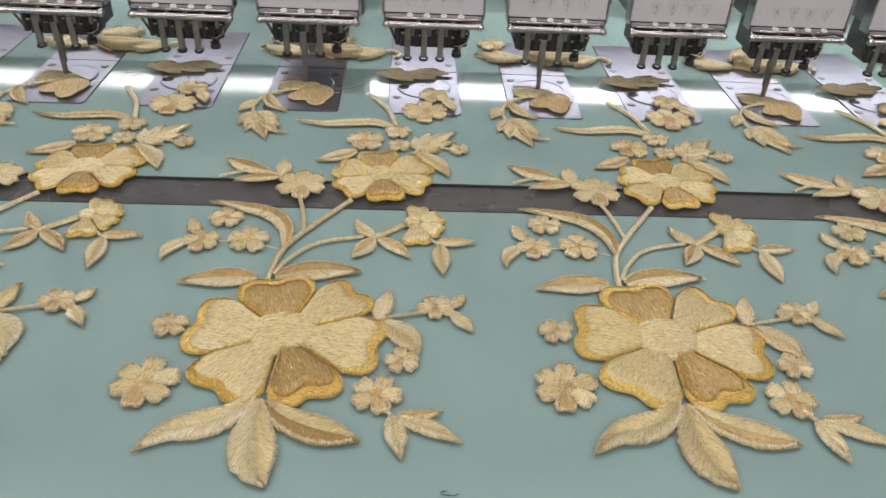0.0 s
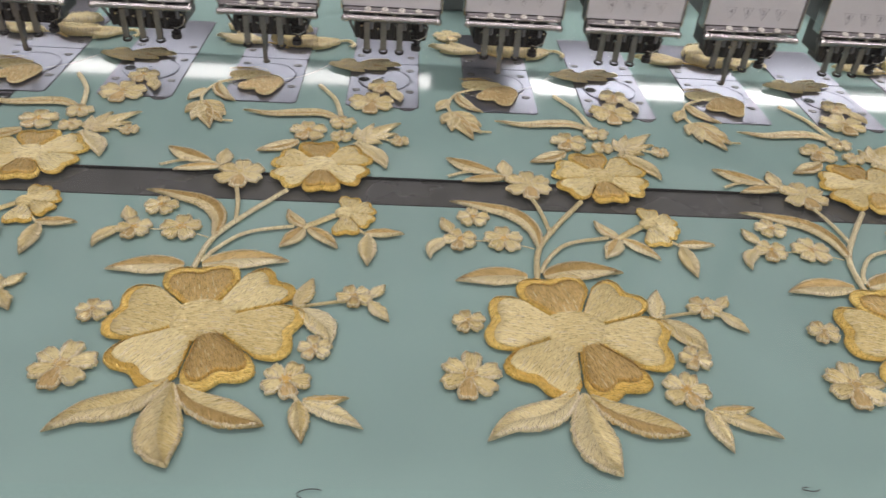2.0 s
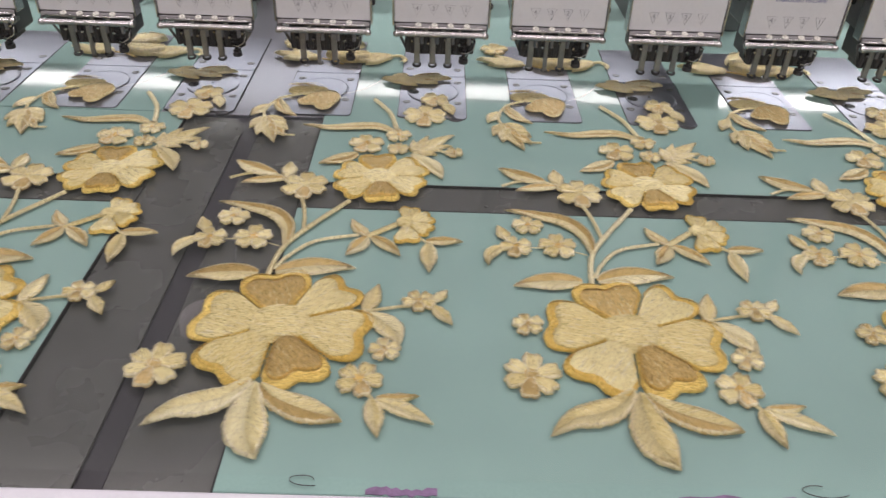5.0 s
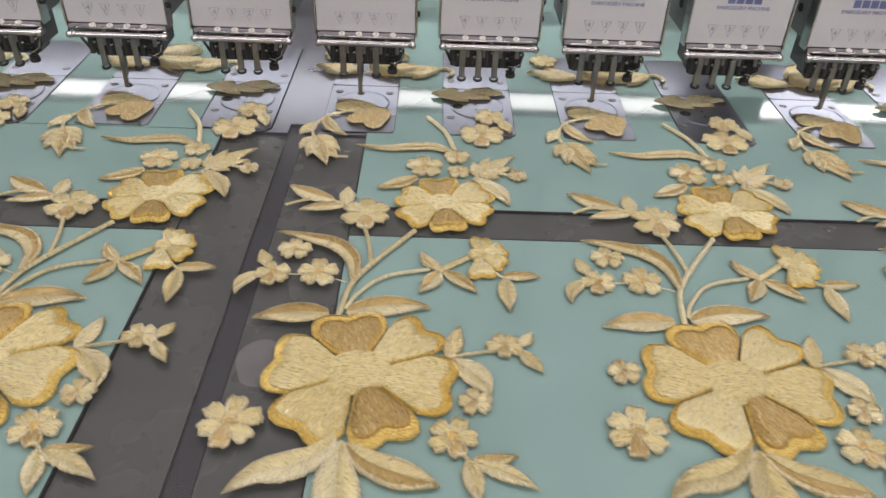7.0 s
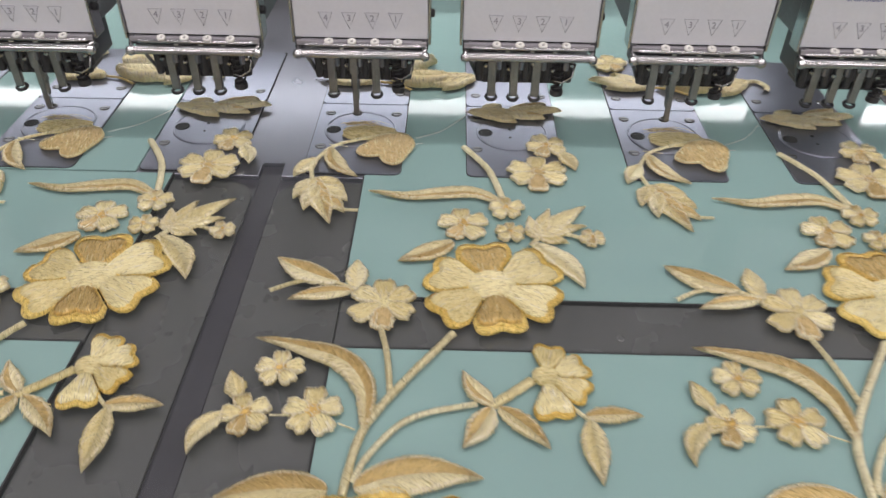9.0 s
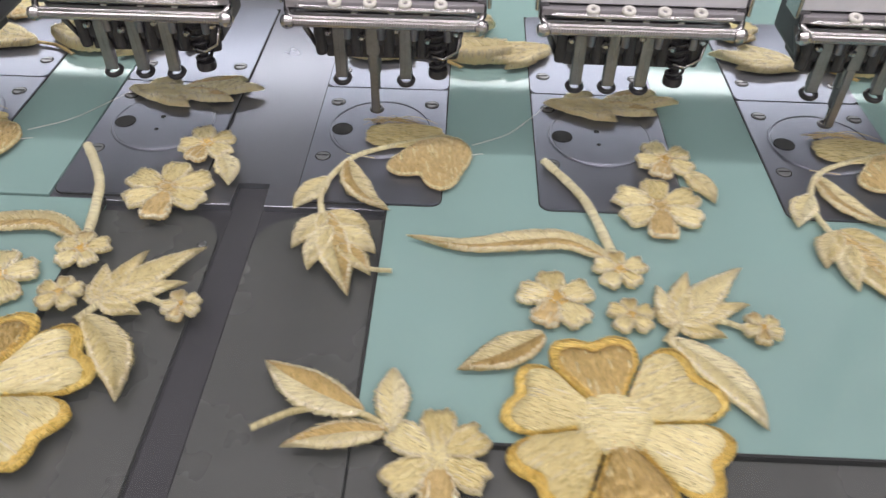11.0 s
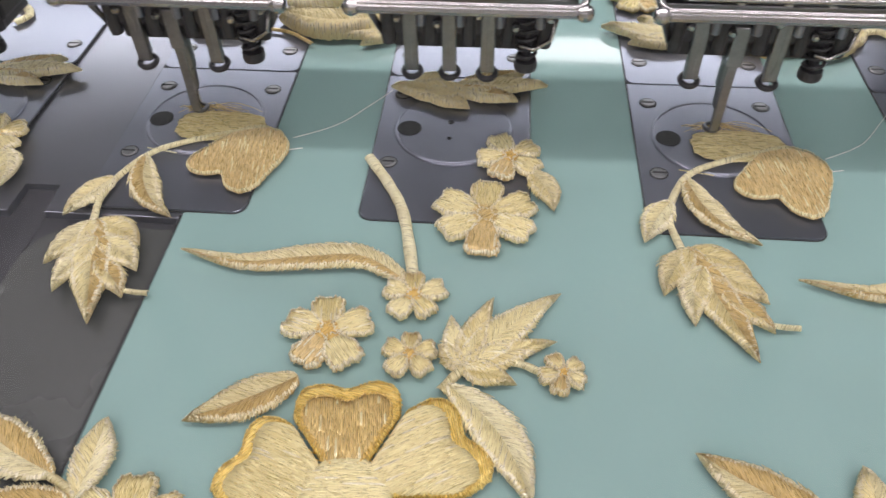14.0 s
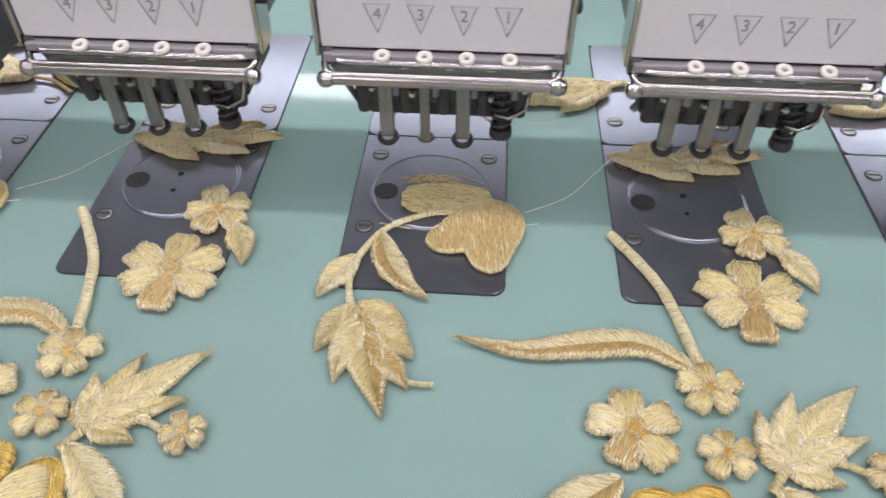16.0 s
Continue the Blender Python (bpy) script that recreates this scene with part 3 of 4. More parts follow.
def rib(sew, cx, cy, rim, height, grain, mat, z, gap=0.00085, tip=None, glint=None, dome=0.35):
    """Parallel stitches over a padded patch whose rim lies about (cx, cy)."""
    ang = np.array([math.atan2(y, x) for x, y in rim])
    rad = np.array([math.hypot(x, y) for x, y in rim])
    order = np.argsort(ang)
    ang, rad = ang[order], rad[order]
    top = float(rad.max())
    ca, sa = math.cos(grain), math.sin(grain)
    us = np.linspace(-top, top, max(16, int(2 * top / 0.0009)))
    v = -top
    while v < top:
        v += gap * rng.uniform(0.85, 1.15)
        xs, ys = us * ca - v * sa, us * sa + v * ca
        rr = np.hypot(xs, ys)
        lim = np.interp(np.arctan2(ys, xs), ang, rad, period=2 * math.pi)
        inside = np.flatnonzero(rr < lim)
        if len(inside) < 2:
            continue
        for run in np.split(inside, np.flatnonzero(np.diff(inside) > 1) + 1):
            if len(run) < 2:
                continue
            u0, u1 = us[run[0]] - rng.uniform(0.0001, 0.0012), us[run[-1]] + rng.uniform(0.0001, 0.0012)
            cuts = [u0]
            while u1 - cuts[-1] > 0.014:
                cuts.append(cuts[-1] + rng.uniform(0.006, 0.011))
            cuts.append(u1)
            for k in range(len(cuts) - 1):
                a, b = cuts[k], cuts[k + 1]
                pts = []
                for f in (0.0, 0.12, 0.5, 0.88, 1.0):
                    u = a + (b - a) * f
                    x, y = u * ca - v * sa, u * sa + v * ca
                    lm = float(np.interp(math.atan2(y, x), ang, rad, period=2 * math.pi))
                    q = min(1.0, math.hypot(x, y) / lm)
                    h = height * (1.0 - (0.35 + 0.55 * dome) * max(0.0, (q - 0.95 + 0.5 * dome) / (0.05 + 0.5 * dome)) ** 2)
                    if f in (0.0, 1.0):
                        h = height * 0.15 if (k == 0 and f == 0.0) or (k == len(cuts) - 2 and f == 1.0) else h - 0.0003
                    pts.append((cx + x, cy + y, z + h))
                if tip is not None and k == 0 and len(cuts) == 2 and b - a > 0.004:
                    cut = rng.uniform(0.3, 0.62)
                    q = [p0 + (p1 - p0) * cut for p0, p1 in zip(pts[1], pts[3])]
                    strand(sew, pts[:2] + [q], gap * 1.1, 0.00035, mat, (-sa, ca))
                    strand(sew, [q] + pts[3:], gap * 1.1, 0.00035, tip, (-sa, ca))
                else:
                    # a few strands take a brighter thread colour, as painted glints
                    painted_glint = glint is not None and rng.random() < 0.06
                    strand(sew, pts, gap * (1.4 if painted_glint else 1.1), 0.0004 if painted_glint else 0.00035, glint if painted_glint else mat, (-sa, ca))


def puff(sew, cx, cy, outline, height, grain, mat=0, z=0.0, fray=0.035, tip=None, edge=None, hem=0.0017, glint=None, dome=0.35):
    """A padded patch of parallel stitches; outline about (cx, cy), stitches along the angle grain."""
    rim = []
    for x, y in outline:
        k = 1 + rng.uniform(-fray, fray)
        rim.append((x * k, y * k))
    rows, uvs = [], []
    off = rng.uniform(0, 3)
    for s, h in ((1.0, 0.0), (1.0, 0.72 - 0.75 * dome), (0.965, 0.95 - 0.8 * dome), (0.88, 0.98 - 0.5 * dome), (0.6, 1.0 - 0.06 * dome), (0.28, 0.98), (0.02, 0.97)):
        row, uv = [], []
        for x, y in rim:
            px, py = cx + x * s, cy + y * s
            row.append((px, py, z + height * h))
            u, v = rot(px, py, -grain)
            uv.append((u + off, v + off))
        rows.append(row)
        uvs.append(uv)
    sew.grid(rows, uvs, mat, True)
    rib(sew, cx, cy, rim, height, grain, mat, z, 0.00085, tip, edge if glint is None else glint, dome)
    if edge is not None:
        ring = rim + rim[:1]
        outer = [(cx + x, cy + y, z + height * 0.35) for x, y in ring]
        inner = []
        for x, y in ring:
            k = max(0.3, 1 - hem / math.hypot(x, y))
            inner.append((cx + x * k, cy + y * k, z + height + 0.0001))
        edging(sew, outer, inner, edge)


def edging(sew, outer, inner, mat, pitch=0.0011):
    """A raised row of short stitches that binds an edge, between its outer and inner lines."""
    for i in range(len(outer) - 1):
        (x0, y0, z0), (x1, y1, z1) = outer[i], outer[i + 1]
        span = math.hypot(x1 - x0, y1 - y0)
        count = max(1, round(span / pitch))
        if span < 1e-6:
            continue
        way = ((x1 - x0) / span, (y1 - y0) / span)
        for k in range(count):
            f = (k + rng.uniform(0.2, 0.8)) / count
            a = [p + (q - p) * f for p, q in zip(outer[i], outer[i + 1])]
            b = [p + (q - p) * f for p, q in zip(inner[i], inner[i + 1])]
            g = rng.uniform(0.75, 1.25)
            b = [p + (q - p) * g for p, q in zip(a, b)]
            m = [(p + q) / 2 for p, q in zip(a, b)]
            m[2] = max(a[2], b[2]) + 0.0002
            out = rng.uniform(0.0, 0.5)
            a = [a[0] + (a[0] - m[0]) * out, a[1] + (a[1] - m[1]) * out, a[2]]
            strand(sew, [a, m, b], min(span / count, 0.0014) * 1.2, 0.0004, mat, way)


def petal_shape(a, b, notch=0.2, flare=0.28, steps=60):
    """Outline of a petal along +x, about its middle."""
    out = []
    for i in range(steps):
        p = 2 * math.pi * i / steps
        q = math.atan2(math.sin(p), math.cos(p))
        x = a * math.cos(p) - notch * a * math.exp(-(q / 0.33) ** 2)
        y = b * math.sin(p) * (1 - flare * 0.5 + flare * math.cos(p)) * (abs(math.sin(p)) ** -0.12 if abs(math.sin(p)) > 0.05 else 1)
        out.append((x, y))
    return out


def turn(outline, ang):
    return [rot(x, y, ang) for x, y in outline]


LIFT = 0.0032   # the netting lies on the table, the stitches stand on the netting


def flower(name, x, y, r, petals=5, start=90.0, dull_petals=(0,), parent=None, heart=None, ratio=0.66, label=""):
    """A small padded flower: a stitched centre and its petals."""
    heart = heart or HEART
    c = Sew()
    puff(c, 0, 0, [(r * 0.33 * math.cos(2 * math.pi * i / 20), r * 0.33 * math.sin(2 * math.pi * i / 20)) for i in range(20)], 0.0034, radians(40), 0, 0, 0.08)
    me = c.mesh(name, [heart])
    ob = part(name, me, heart, parent, label or "small padded flower in pale gold thread", (x, y, LIFT))
    for i in range(petals):
        a = radians(start + 360 * i / petals + rng.uniform(-5, 5))
        L = r * rng.uniform(0.94, 1.06)
        s = Sew()
        # front and back petals take darker gold in place of their duller sheen
        upright, dull_tip = math.sin(a) < -0.85, i in dull_petals or math.sin(a) > 0.85
        px, py = 0.56 * L * math.cos(a), 0.56 * L * math.sin(a)
        puff(s, px, py, turn(petal_shape(L * 0.46, L * ratio * 0.62 * (5 / petals) ** 0.9, 0.22), a), 0.0034, a, 1 if upright else 0, 0, 0.085, 0 if upright else 1 if dull_tip else None, 2, 0.0014)
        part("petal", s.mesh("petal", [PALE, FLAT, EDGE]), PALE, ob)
    return ob


def leaf(name, base, tip, width, bend=0.0, mats=(STRAW, TAN), parent=None, lobes=0, height=0.0028, full=0.8, label="", mid=None):
    """A satin-stitch leaf: two padded halves that meet in a groove."""
    b, t = Vector(base), Vector(tip)
    d = t - b
    length = d.length
    nrm = Vector((-d.y, d.x)).normalized()
    if mid:
        knots = [b] + [Vector(q) for q in mid] + [t]
    else:
        c1 = (b + t) / 2 + nrm * bend * length * 2
        knots = [(1 - u) ** 2 * b + 2 * u * (1 - u) * c1 + u * u * t for u in (0, 0.25, 0.5, 0.75, 1)]

    def along(u):
        """Point and direction on the midrib."""
        w = min(u, 0.9999) * (len(knots) - 1)
        i = int(w)
        f = w - i
        p0, p1, p2, p3 = knots[max(i - 1, 0)], knots[i], knots[i + 1], knots[min(i + 2, len(knots) - 1)]
        at = 0.5 * (2 * p1 + (p2 - p0) * f + (2 * p0 - 5 * p1 + 4 * p2 - p3) * f * f + (3 * p1 - p0 - 3 * p2 + p3) * f ** 3)
        way = (p2 - p0) + 2 * (2 * p0 - 5 * p1 + 4 * p2 - p3) * f + 3 * (3 * p1 - p0 - 3 * p2 + p3) * f * f
        return at, way.normalized()

    n = 54 + lobes * 8
    s = Sew()
    off = rng.uniform(0, 3)
    jag = {side: [rng.uniform(-0.08, 0.08) for _ in range(n + 1)] for side in (1, -1)}
    for side in (1, -1):
        rows, uvs = [], []
        for cross, hh in ((0.0, 0.62), (0.22, 0.9), (0.55, 1.0), (0.85, 0.8), (1.0, 0.42), (1.0, 0.0)):
            row, uv = [], []
            for i in range(n + 1):
                u = i / n
                p, g = along(u)
                q = Vector((-g.y, g.x))
                w = width / 2 * max(0.02, math.sin(math.pi * min(1, u) ** full)) ** (0.65 + 0.5 * u)
                if lobes:
                    ph = (u * lobes + (0.35 if side < 0 else 0.0)) % 1.0
                    w *= 0.62 + 0.55 * (ph ** 1.4)
                fr = 1 + (jag[side][i] + 0.03 * math.sin(i * 0.9)) * cross
                e = p + q * (side * cross * w * fr) + (g * (ph * 0.25 * width * cross * cross) if lobes else g * 0)
                row.append((e.x, e.y, height * hh * min(1.0, 0.35 + 6 * w / max(width, 1e-5))))
                al, ac = u * length, side * cross * w
                uu, vv = rot(al, ac, -side * radians(38))
                uv.append((uu + off, vv + off))
            rows.append(row)
            uvs.append(uv)
        s.grid(rows if side > 0 else [r[::-1] for r in rows], uvs if side > 0 else [r[::-1] for r in uvs], 0 if side > 0 else 1)
        # slanting satin stitches from the midrib to the edge
        count = max(12, int(length / 0.00085))
        for k in range(count):
            u0 = k / count
            reach = rng.uniform(1.0, 1.0 + 0.0022 / max(width, 0.008) * 2)
            pts = []
            for cross, hh in ((0.02, 0.6), (0.3, 0.95), (0.6, 1.0), (0.86, 0.78), (1.0, 0.25)):
                u = min(0.999, u0 + 0.55 * cross * width / length)
                w = width / 2 * max(0.02, math.sin(math.pi * u ** full)) ** (0.65 + 0.5 * u)
                p, g = along(u)
                q = Vector((-g.y, g.x))
                sweep = 0.0
                if lobes:
                    ph = (u * lobes + (0.35 if side < 0 else 0.0)) % 1.0
                    w *= 0.62 + 0.55 * (ph ** 1.4)
                    sweep = ph * 0.25 * width * cross * cross
                e = p + q * (side * cross * w * reach) + g * sweep
                pts.append((e.x, e.y, height * hh * min(1.0, 0.35 + 6 * w / max(width, 1e-5))))
            p, g = along(min(0.999, u0))
            own = 0 if side > 0 else 1
            if mats[own] is TAN:
                q = [p0 + (p1 - p0) * rng.uniform(0.2, 0.9) for p0, p1 in zip(pts[2], pts[3])]
                strand(s, pts[:3] + [q], 0.00095, 0.00035, own, (g.x, g.y))
                strand(s, [q] + pts[3:], 0.00095, 0.00035, 1 - own, (g.x, g.y))
            else:
                # glints painted here too, by strands in the edging colour
                painted_glint = rng.random() < 0.06
                strand(s, pts, 0.0013 if painted_glint else 0.00095, 0.0004 if painted_glint else 0.00035, 2 if painted_glint else own, (g.x, g.y))
        # bound edge
        hems = ([], [])
        for i in range(n + 1):
            u = i / n
            p, g = along(u)
            q = Vector((-g.y, g.x))
            w = width / 2 * max(0.02, math.sin(math.pi * u ** full)) ** (0.65 + 0.5 * u)
            ph = 0.0
            if lobes:
                ph = (u * lobes + (0.35 if side < 0 else 0.0)) % 1.0
                w *= 0.62 + 0.55 * (ph ** 1.4)
            tall = height * min(1.0, 0.35 + 6 * w / max(width, 1e-5))
            for hem, cross, hh in ((hems[0], 1.0, 0.35), (hems[1], max(0.25, 1 - 0.0022 / w), 0.95)):
                e = p + q * (side * cross * w) + g * (ph * 0.25 * width * cross * cross)
                hem.append((e.x, e.y, tall * hh))
        edging(s, hems[0], hems[1], 2)
    return part(name, s.mesh(name, list(mats) + [EDGE]), mats, parent, label or "satin-stitched leaf in gold thread, toned tan where its sheen is dull", (0, 0, LIFT))


def stem(pts, width, mat=STRAW, parent=None, height=0.0022, label=""):
    """A narrow rounded cord of stitches through the points (a smooth curve)."""
    P = [Vector(p) for p in pts]
    fine = []
    for i in range(len(P) - 1):
        p0, p1, p2, p3 = P[max(i - 1, 0)], P[i], P[i + 1], P[min(i + 2, len(P) - 1)]
        for k in range(10):
            t = k / 10
            fine.append(0.5 * (2 * p1 + (p2 - p0) * t + (2 * p0 - 5 * p1 + 4 * p2 - p3) * t * t + (3 * p1 - p0 - 3 * p2 + p3) * t ** 3))
    fine.append(P[-1])
    s = Sew()
    rows, uvs = [], []
    run = 0
    for j in range(7):
        a = math.pi * j / 6
        row, uv = [], []
        run = 0
        for i, p in enumerate(fine):
            g = (fine[min(i + 1, len(fine) - 1)] - fine[max(i - 1, 0)]).normalized()
            q = Vector((-g.y, g.x))
            w = width / 2 * (1 + 0.06 * math.sin(i * 5.1 + j))
            e = p + q * (-math.cos(a) * w)
            row.append((e.x, e.y, height * math.sin(a)))
            if i:
                run += (fine[i] - fine[i - 1]).length
            u, v = rot(run, -math.cos(a) * width / 2, radians(-65))
            uv.append((u, v))
        rows.append(row)
        uvs.append(uv)
    s.grid([r[::-1] for r in rows], [r[::-1] for r in uvs], 0)
    return part("stem", s.mesh("stem", [mat]), mat, parent, label or "corded stem in pale gold thread", (0, 0, LIFT))


def wedge(reach, inner, left, right, gap, round_off=0.3, notch=0.1, wave=0.012, steps=40):
    """Outline of a heart-topped petal along +x between two side angles, about the middle of its length; gap is its distance from the side lines."""
    out = []
    for i in range(steps + 1):
        f = 2 * i / steps - 1
        th = f * (left if f > 0 else right)
        r = reach * (1 - round_off * abs(f) ** 4.5 - notch * math.exp(-(f / 0.26) ** 2) + wave * math.cos(9 * f))
        # pull the sides in by half the gap
        x, y = r * math.cos(th), r * math.sin(th)
        y -= math.copysign(min(abs(y), gap / 2 * abs(f) ** 2), f)
        out.append((x, y))
    for th, sign in ((left, 1), (-right, -1)):
        side = []
        end = reach * (1 - round_off)
        for k in range(1, 12):
            r = end + (inner - end) * k / 12
            y = abs(r * math.sin(th))
            side.append((r * math.cos(th), sign * max(0.0006, y - gap / 2)))
        out = out + side if sign > 0 else side[::-1] + out
    mid = (reach + inner) / 2
    return [(x - mid, y) for x, y in out], mid


def large_flower(x, y, spec, parent, disc, under=0.0024, over=0.0034, label="large layered flower with golden yellow petal borders"):
    """A layered flower. spec: the angles of its two seams, reach, is coloured tan for dull sheen; each petal fills the
    room between its seams, but for a narrow groove.
    """
    c = Sew()
    puff(c, 0, 0, [(disc * (1 + 0.05 * math.sin(3 * a)) * math.cos(a), disc * 0.95 * math.sin(a)) for a in (2 * math.pi * i / 40 for i in range(40))], over + 0.0014, radians(4), 0, under, 0.02, None, None, 0.0014, 1, 0.6)
    ob = part("large_flower", c.mesh("flower_centre", [PALE, EDGE]), PALE, parent, label, (x, y, LIFT))
    groove = disc * 0.1
    for n, (lo, hi, reach, tan) in enumerate(spec):
        a = radians((lo + hi) / 2)
        left = right = radians((hi - lo) / 2)
        rise = 0.0007 * (n % 2)
        s = Sew()
        ring, mid = wedge(reach, 0.12 * reach, left, right, groove, 0.23, 0.11, 0.01)
        puff(s, mid * math.cos(a), mid * math.sin(a), turn(ring, a), under + 0.0008, a + radians(70), 0, 0, 0.012, None, 0, 0.0014)
        part("petal_border", s.mesh("petal_border", [YELLOW]), YELLOW, ob, "golden yellow padded petal border")
        s = Sew()
        ring, mid = wedge(reach * (0.87 if tan else 0.9), 0.15 * reach, left, right, groove * (2.2 if tan else 1.5), 0.2, 0.13, 0.014)
        puff(s, mid * math.cos(a), mid * math.sin(a), turn(ring, a), over + rise, a + radians(rng.uniform(-5, 5)), 0, under, 0.015, None, 1 if tan else None, 0.0014, 2, dome=0.55)
        part("petal", s.mesh("petal", [TAN if tan else PALE, HEART, STRAW if tan else EDGE]), PALE, ob)
    return ob


def motif(parent):
    p = parent
    # large flower nearest the front
    large_flower(0.0405, -0.446, ((69, 136.5, 0.083, 1), (21, 69, 0.090, 0), (-40.5, 21, 0.090, 0), (-94, -40.5, 0.087, 1), (-155.5, -94, 0.087, 0), (136.5, 204.5, 0.085, 0)), p, 0.0285)
    leaf("leaf", (0.030, -0.517), (-0.048, -0.571), 0.026, 0, (STRAW, PALE), p, 0, 0.004, 1.0, "", ((0.014, -0.536), (-0.004, -0.5455), (-0.027, -0.553)))
    leaf("leaf", (0.0345, -0.520), (0.050, -0.601), 0.034, 0, (PALE, STRAW), p, 0, 0.004, 1.15, "", ((0.0335, -0.543), (0.035, -0.566), (0.041, -0.586)))
    leaf("leaf", (0.0375, -0.523), (0.112, -0.561), 0.026, 0, (PALE, TAN), p, 0, 0.004, 1.0, "", ((0.054, -0.5385), (0.076, -0.549), (0.096, -0.5555)))
    leaf("leaf", (0.006, -0.368), (-0.065, -0.377), 0.026, -0.06, (STRAW, TAN), p)
    leaf("leaf", (0.022, -0.366), (0.103, -0.356), 0.028, 0.085, (TAN, STRAW), p)
    flower("small_flower", -0.058, -0.504, 0.0275, 6, 80, (0, 3), p, TAN)
    missing = flower("small_flower", -0.056, -0.436, 0.0155, 5, 100, (), p, TAN)   # sewn in every repeat but the first
    flower("small_flower", 0.122, -0.514, 0.0205, 5, 70, (), p)
    stem(((0.128, -0.526), (0.136, -0.538)), 0.004, STRAW, p)
    leaf("leaf", (0.134, -0.536), (0.142, -0.577), 0.015, 0.0, (PALE, STRAW), p)
    leaf("leaf", (0.138, -0.538), (0.187, -0.562), 0.014, 0.05, (PALE, STRAW), p)
    leaf("leaf", (0.138, -0.535), (0.174, -0.531), 0.010, -0.05, (TAN, PALE), p)
    # right-hand sprig
    stem(((0.112, -0.428), (0.130, -0.420), (0.158, -0.413)), 0.0035, STRAW, p)
    leaf("leaf", (0.119, -0.424), (0.130, -0.381), 0.016, 0.0, (STRAW, PALE), p)
    flower("small_flower", 0.170, -0.406, 0.0165, 5, 50, (), p, TAN)
    leaf("leaf", (0.184, -0.406), (0.198, -0.388), 0.011, 0.0, (STRAW, PALE), p)
    leaf("leaf", (0.184, -0.413), (0.203, -0.439), 0.012, 0.0, (PALE, STRAW), p)
    leaf("leaf", (0.122, -0.428), (0.154, -0.470), 0.024, 0.13, (STRAW, PALE), p, 0, 0.0028, 0.9)
    flower("small_flower", 0.141, -0.476, 0.0155, 5, 30, (), p, TAN)
    # main stem and branches
    stem(((0.015, -0.372), (0.022, -0.324), (0.043, -0.284), (0.083, -0.226)), 0.0062, STRAW, p, 0.003)
    stem(((0.026, -0.218), (0.034, -0.25), (0.039, -0.288)), 0.0048, STRAW, p)
    stem(((0.020, -0.362), (0.030, -0.338), (0.055, -0.309), (0.100, -0.295)), 0.0048, STRAW, p)
    leaf("leaf", (0.024, -0.322), (-0.066, -0.236), 0.019, 0, (STRAW, TAN), p, 0, 0.003, 0.95, "", ((0.021, -0.285), (0.003, -0.258), (-0.030, -0.245)))
    flower("small_flower", -0.042, -0.268, 0.0175, 5, 90, (0,), p)
    flower("small_flower", -0.012, -0.306, 0.0215, 5, 90, (0,), p)
    flower("small_flower", -0.058, -0.309, 0.0185, 5, 110, (), p)
    stem(((-0.042, -0.309), (-0.03, -0.309)), 0.0016, STRAW, p, 0.001)
    stem(((0.006, -0.315), (0.018, -0.32)), 0.0012, STRAW, p, 0.001)
    leaf("leaf", (-0.070, -0.309), (-0.089, -0.343), 0.013, -0.18, (STRAW, PALE), p)
    leaf("leaf", (-0.066, -0.296), (-0.077, -0.270), 0.0135, 0.0, (STRAW, PALE), p)
    leaf("leaf", (0.112, -0.296), (0.090, -0.265), 0.013, 0.08, (TAN, STRAW), p)
    leaf("leaf", (0.110, -0.299), (0.090, -0.333), 0.017, 0.04, (STRAW, TAN), p)
    leaf("leaf", (0.115, -0.299), (0.148, -0.332), 0.0145, 0.05, (TAN, STRAW), p)
    stem(((0.108, -0.298), (0.122, -0.287), (0.140, -0.272)), 0.008, PALE, p)
    large_flower(0.150, -0.270, ((52, 108, 0.034, 0), (-1.5, 52, 0.035, 0), (-55, -1.5, 0.035, 0), (-112, -55, 0.040, 0)), p, 0.010, 0.0016, 0.0026, "half-open flower in pale thread with yellow borders")
    stem(((0.166, -0.296), (0.178, -0.309)), 0.003, STRAW, p)
    leaf("leaf", (0.174, -0.305), (0.214, -0.303), 0.013, 0.04, (TAN, STRAW), p)
    leaf("leaf", (0.177, -0.308), (0.179, -0.359), 0.0165, 0.0, (STRAW, PALE), p)
    # sprig and flower on the second stem
    stem(((0.008, -0.182), (-0.020, -0.168), (-0.045, -0.170), (-0.067, -0.182)), 0.0042, STRAW, p)
    leaf("leaf", (-0.012, -0.170), (-0.068, -0.140), 0.0225, 0.04, (STRAW, TAN), p, 0, 0.003, 0.95)
    leaf("leaf", (0.000, -0.181), (-0.050, -0.192), 0.0145, -0.05, (STRAW, TAN), p)
    leaf("leaf", (0.003, -0.182), (0.001, -0.141), 0.0175, 0.0, (PALE, STRAW), p, 0, 0.003, 1.1)
    flower("small_flower", 0.027, -0.195, 0.0285, 6, 90, (0, 3), p, PALE)
    # middle large flower
    large_flower(0.114, -0.172, ((65, 130, 0.060, 1), (4.5, 65, 0.065, 0), (-53, 4.5, 0.060, 0), (-112, -53, 0.057, 1), (-169.5, -112, 0.060, 0), (130, 190.5, 0.058, 0)), p, 0.0195, 0.002, 0.003)
    leaf("leaf", (0.152, -0.113), (0.191, -0.170), 0.021, 0.1, (STRAW, PALE), p, 0, 0.0028, 0.95)
    leaf("leaf", (0.082, -0.113), (0.035, -0.140), 0.020, 0.03, (TAN, STRAW), p)
    flower("small_flower", 0.091, -0.086, 0.0235, 5, 95, (0, 3), p)
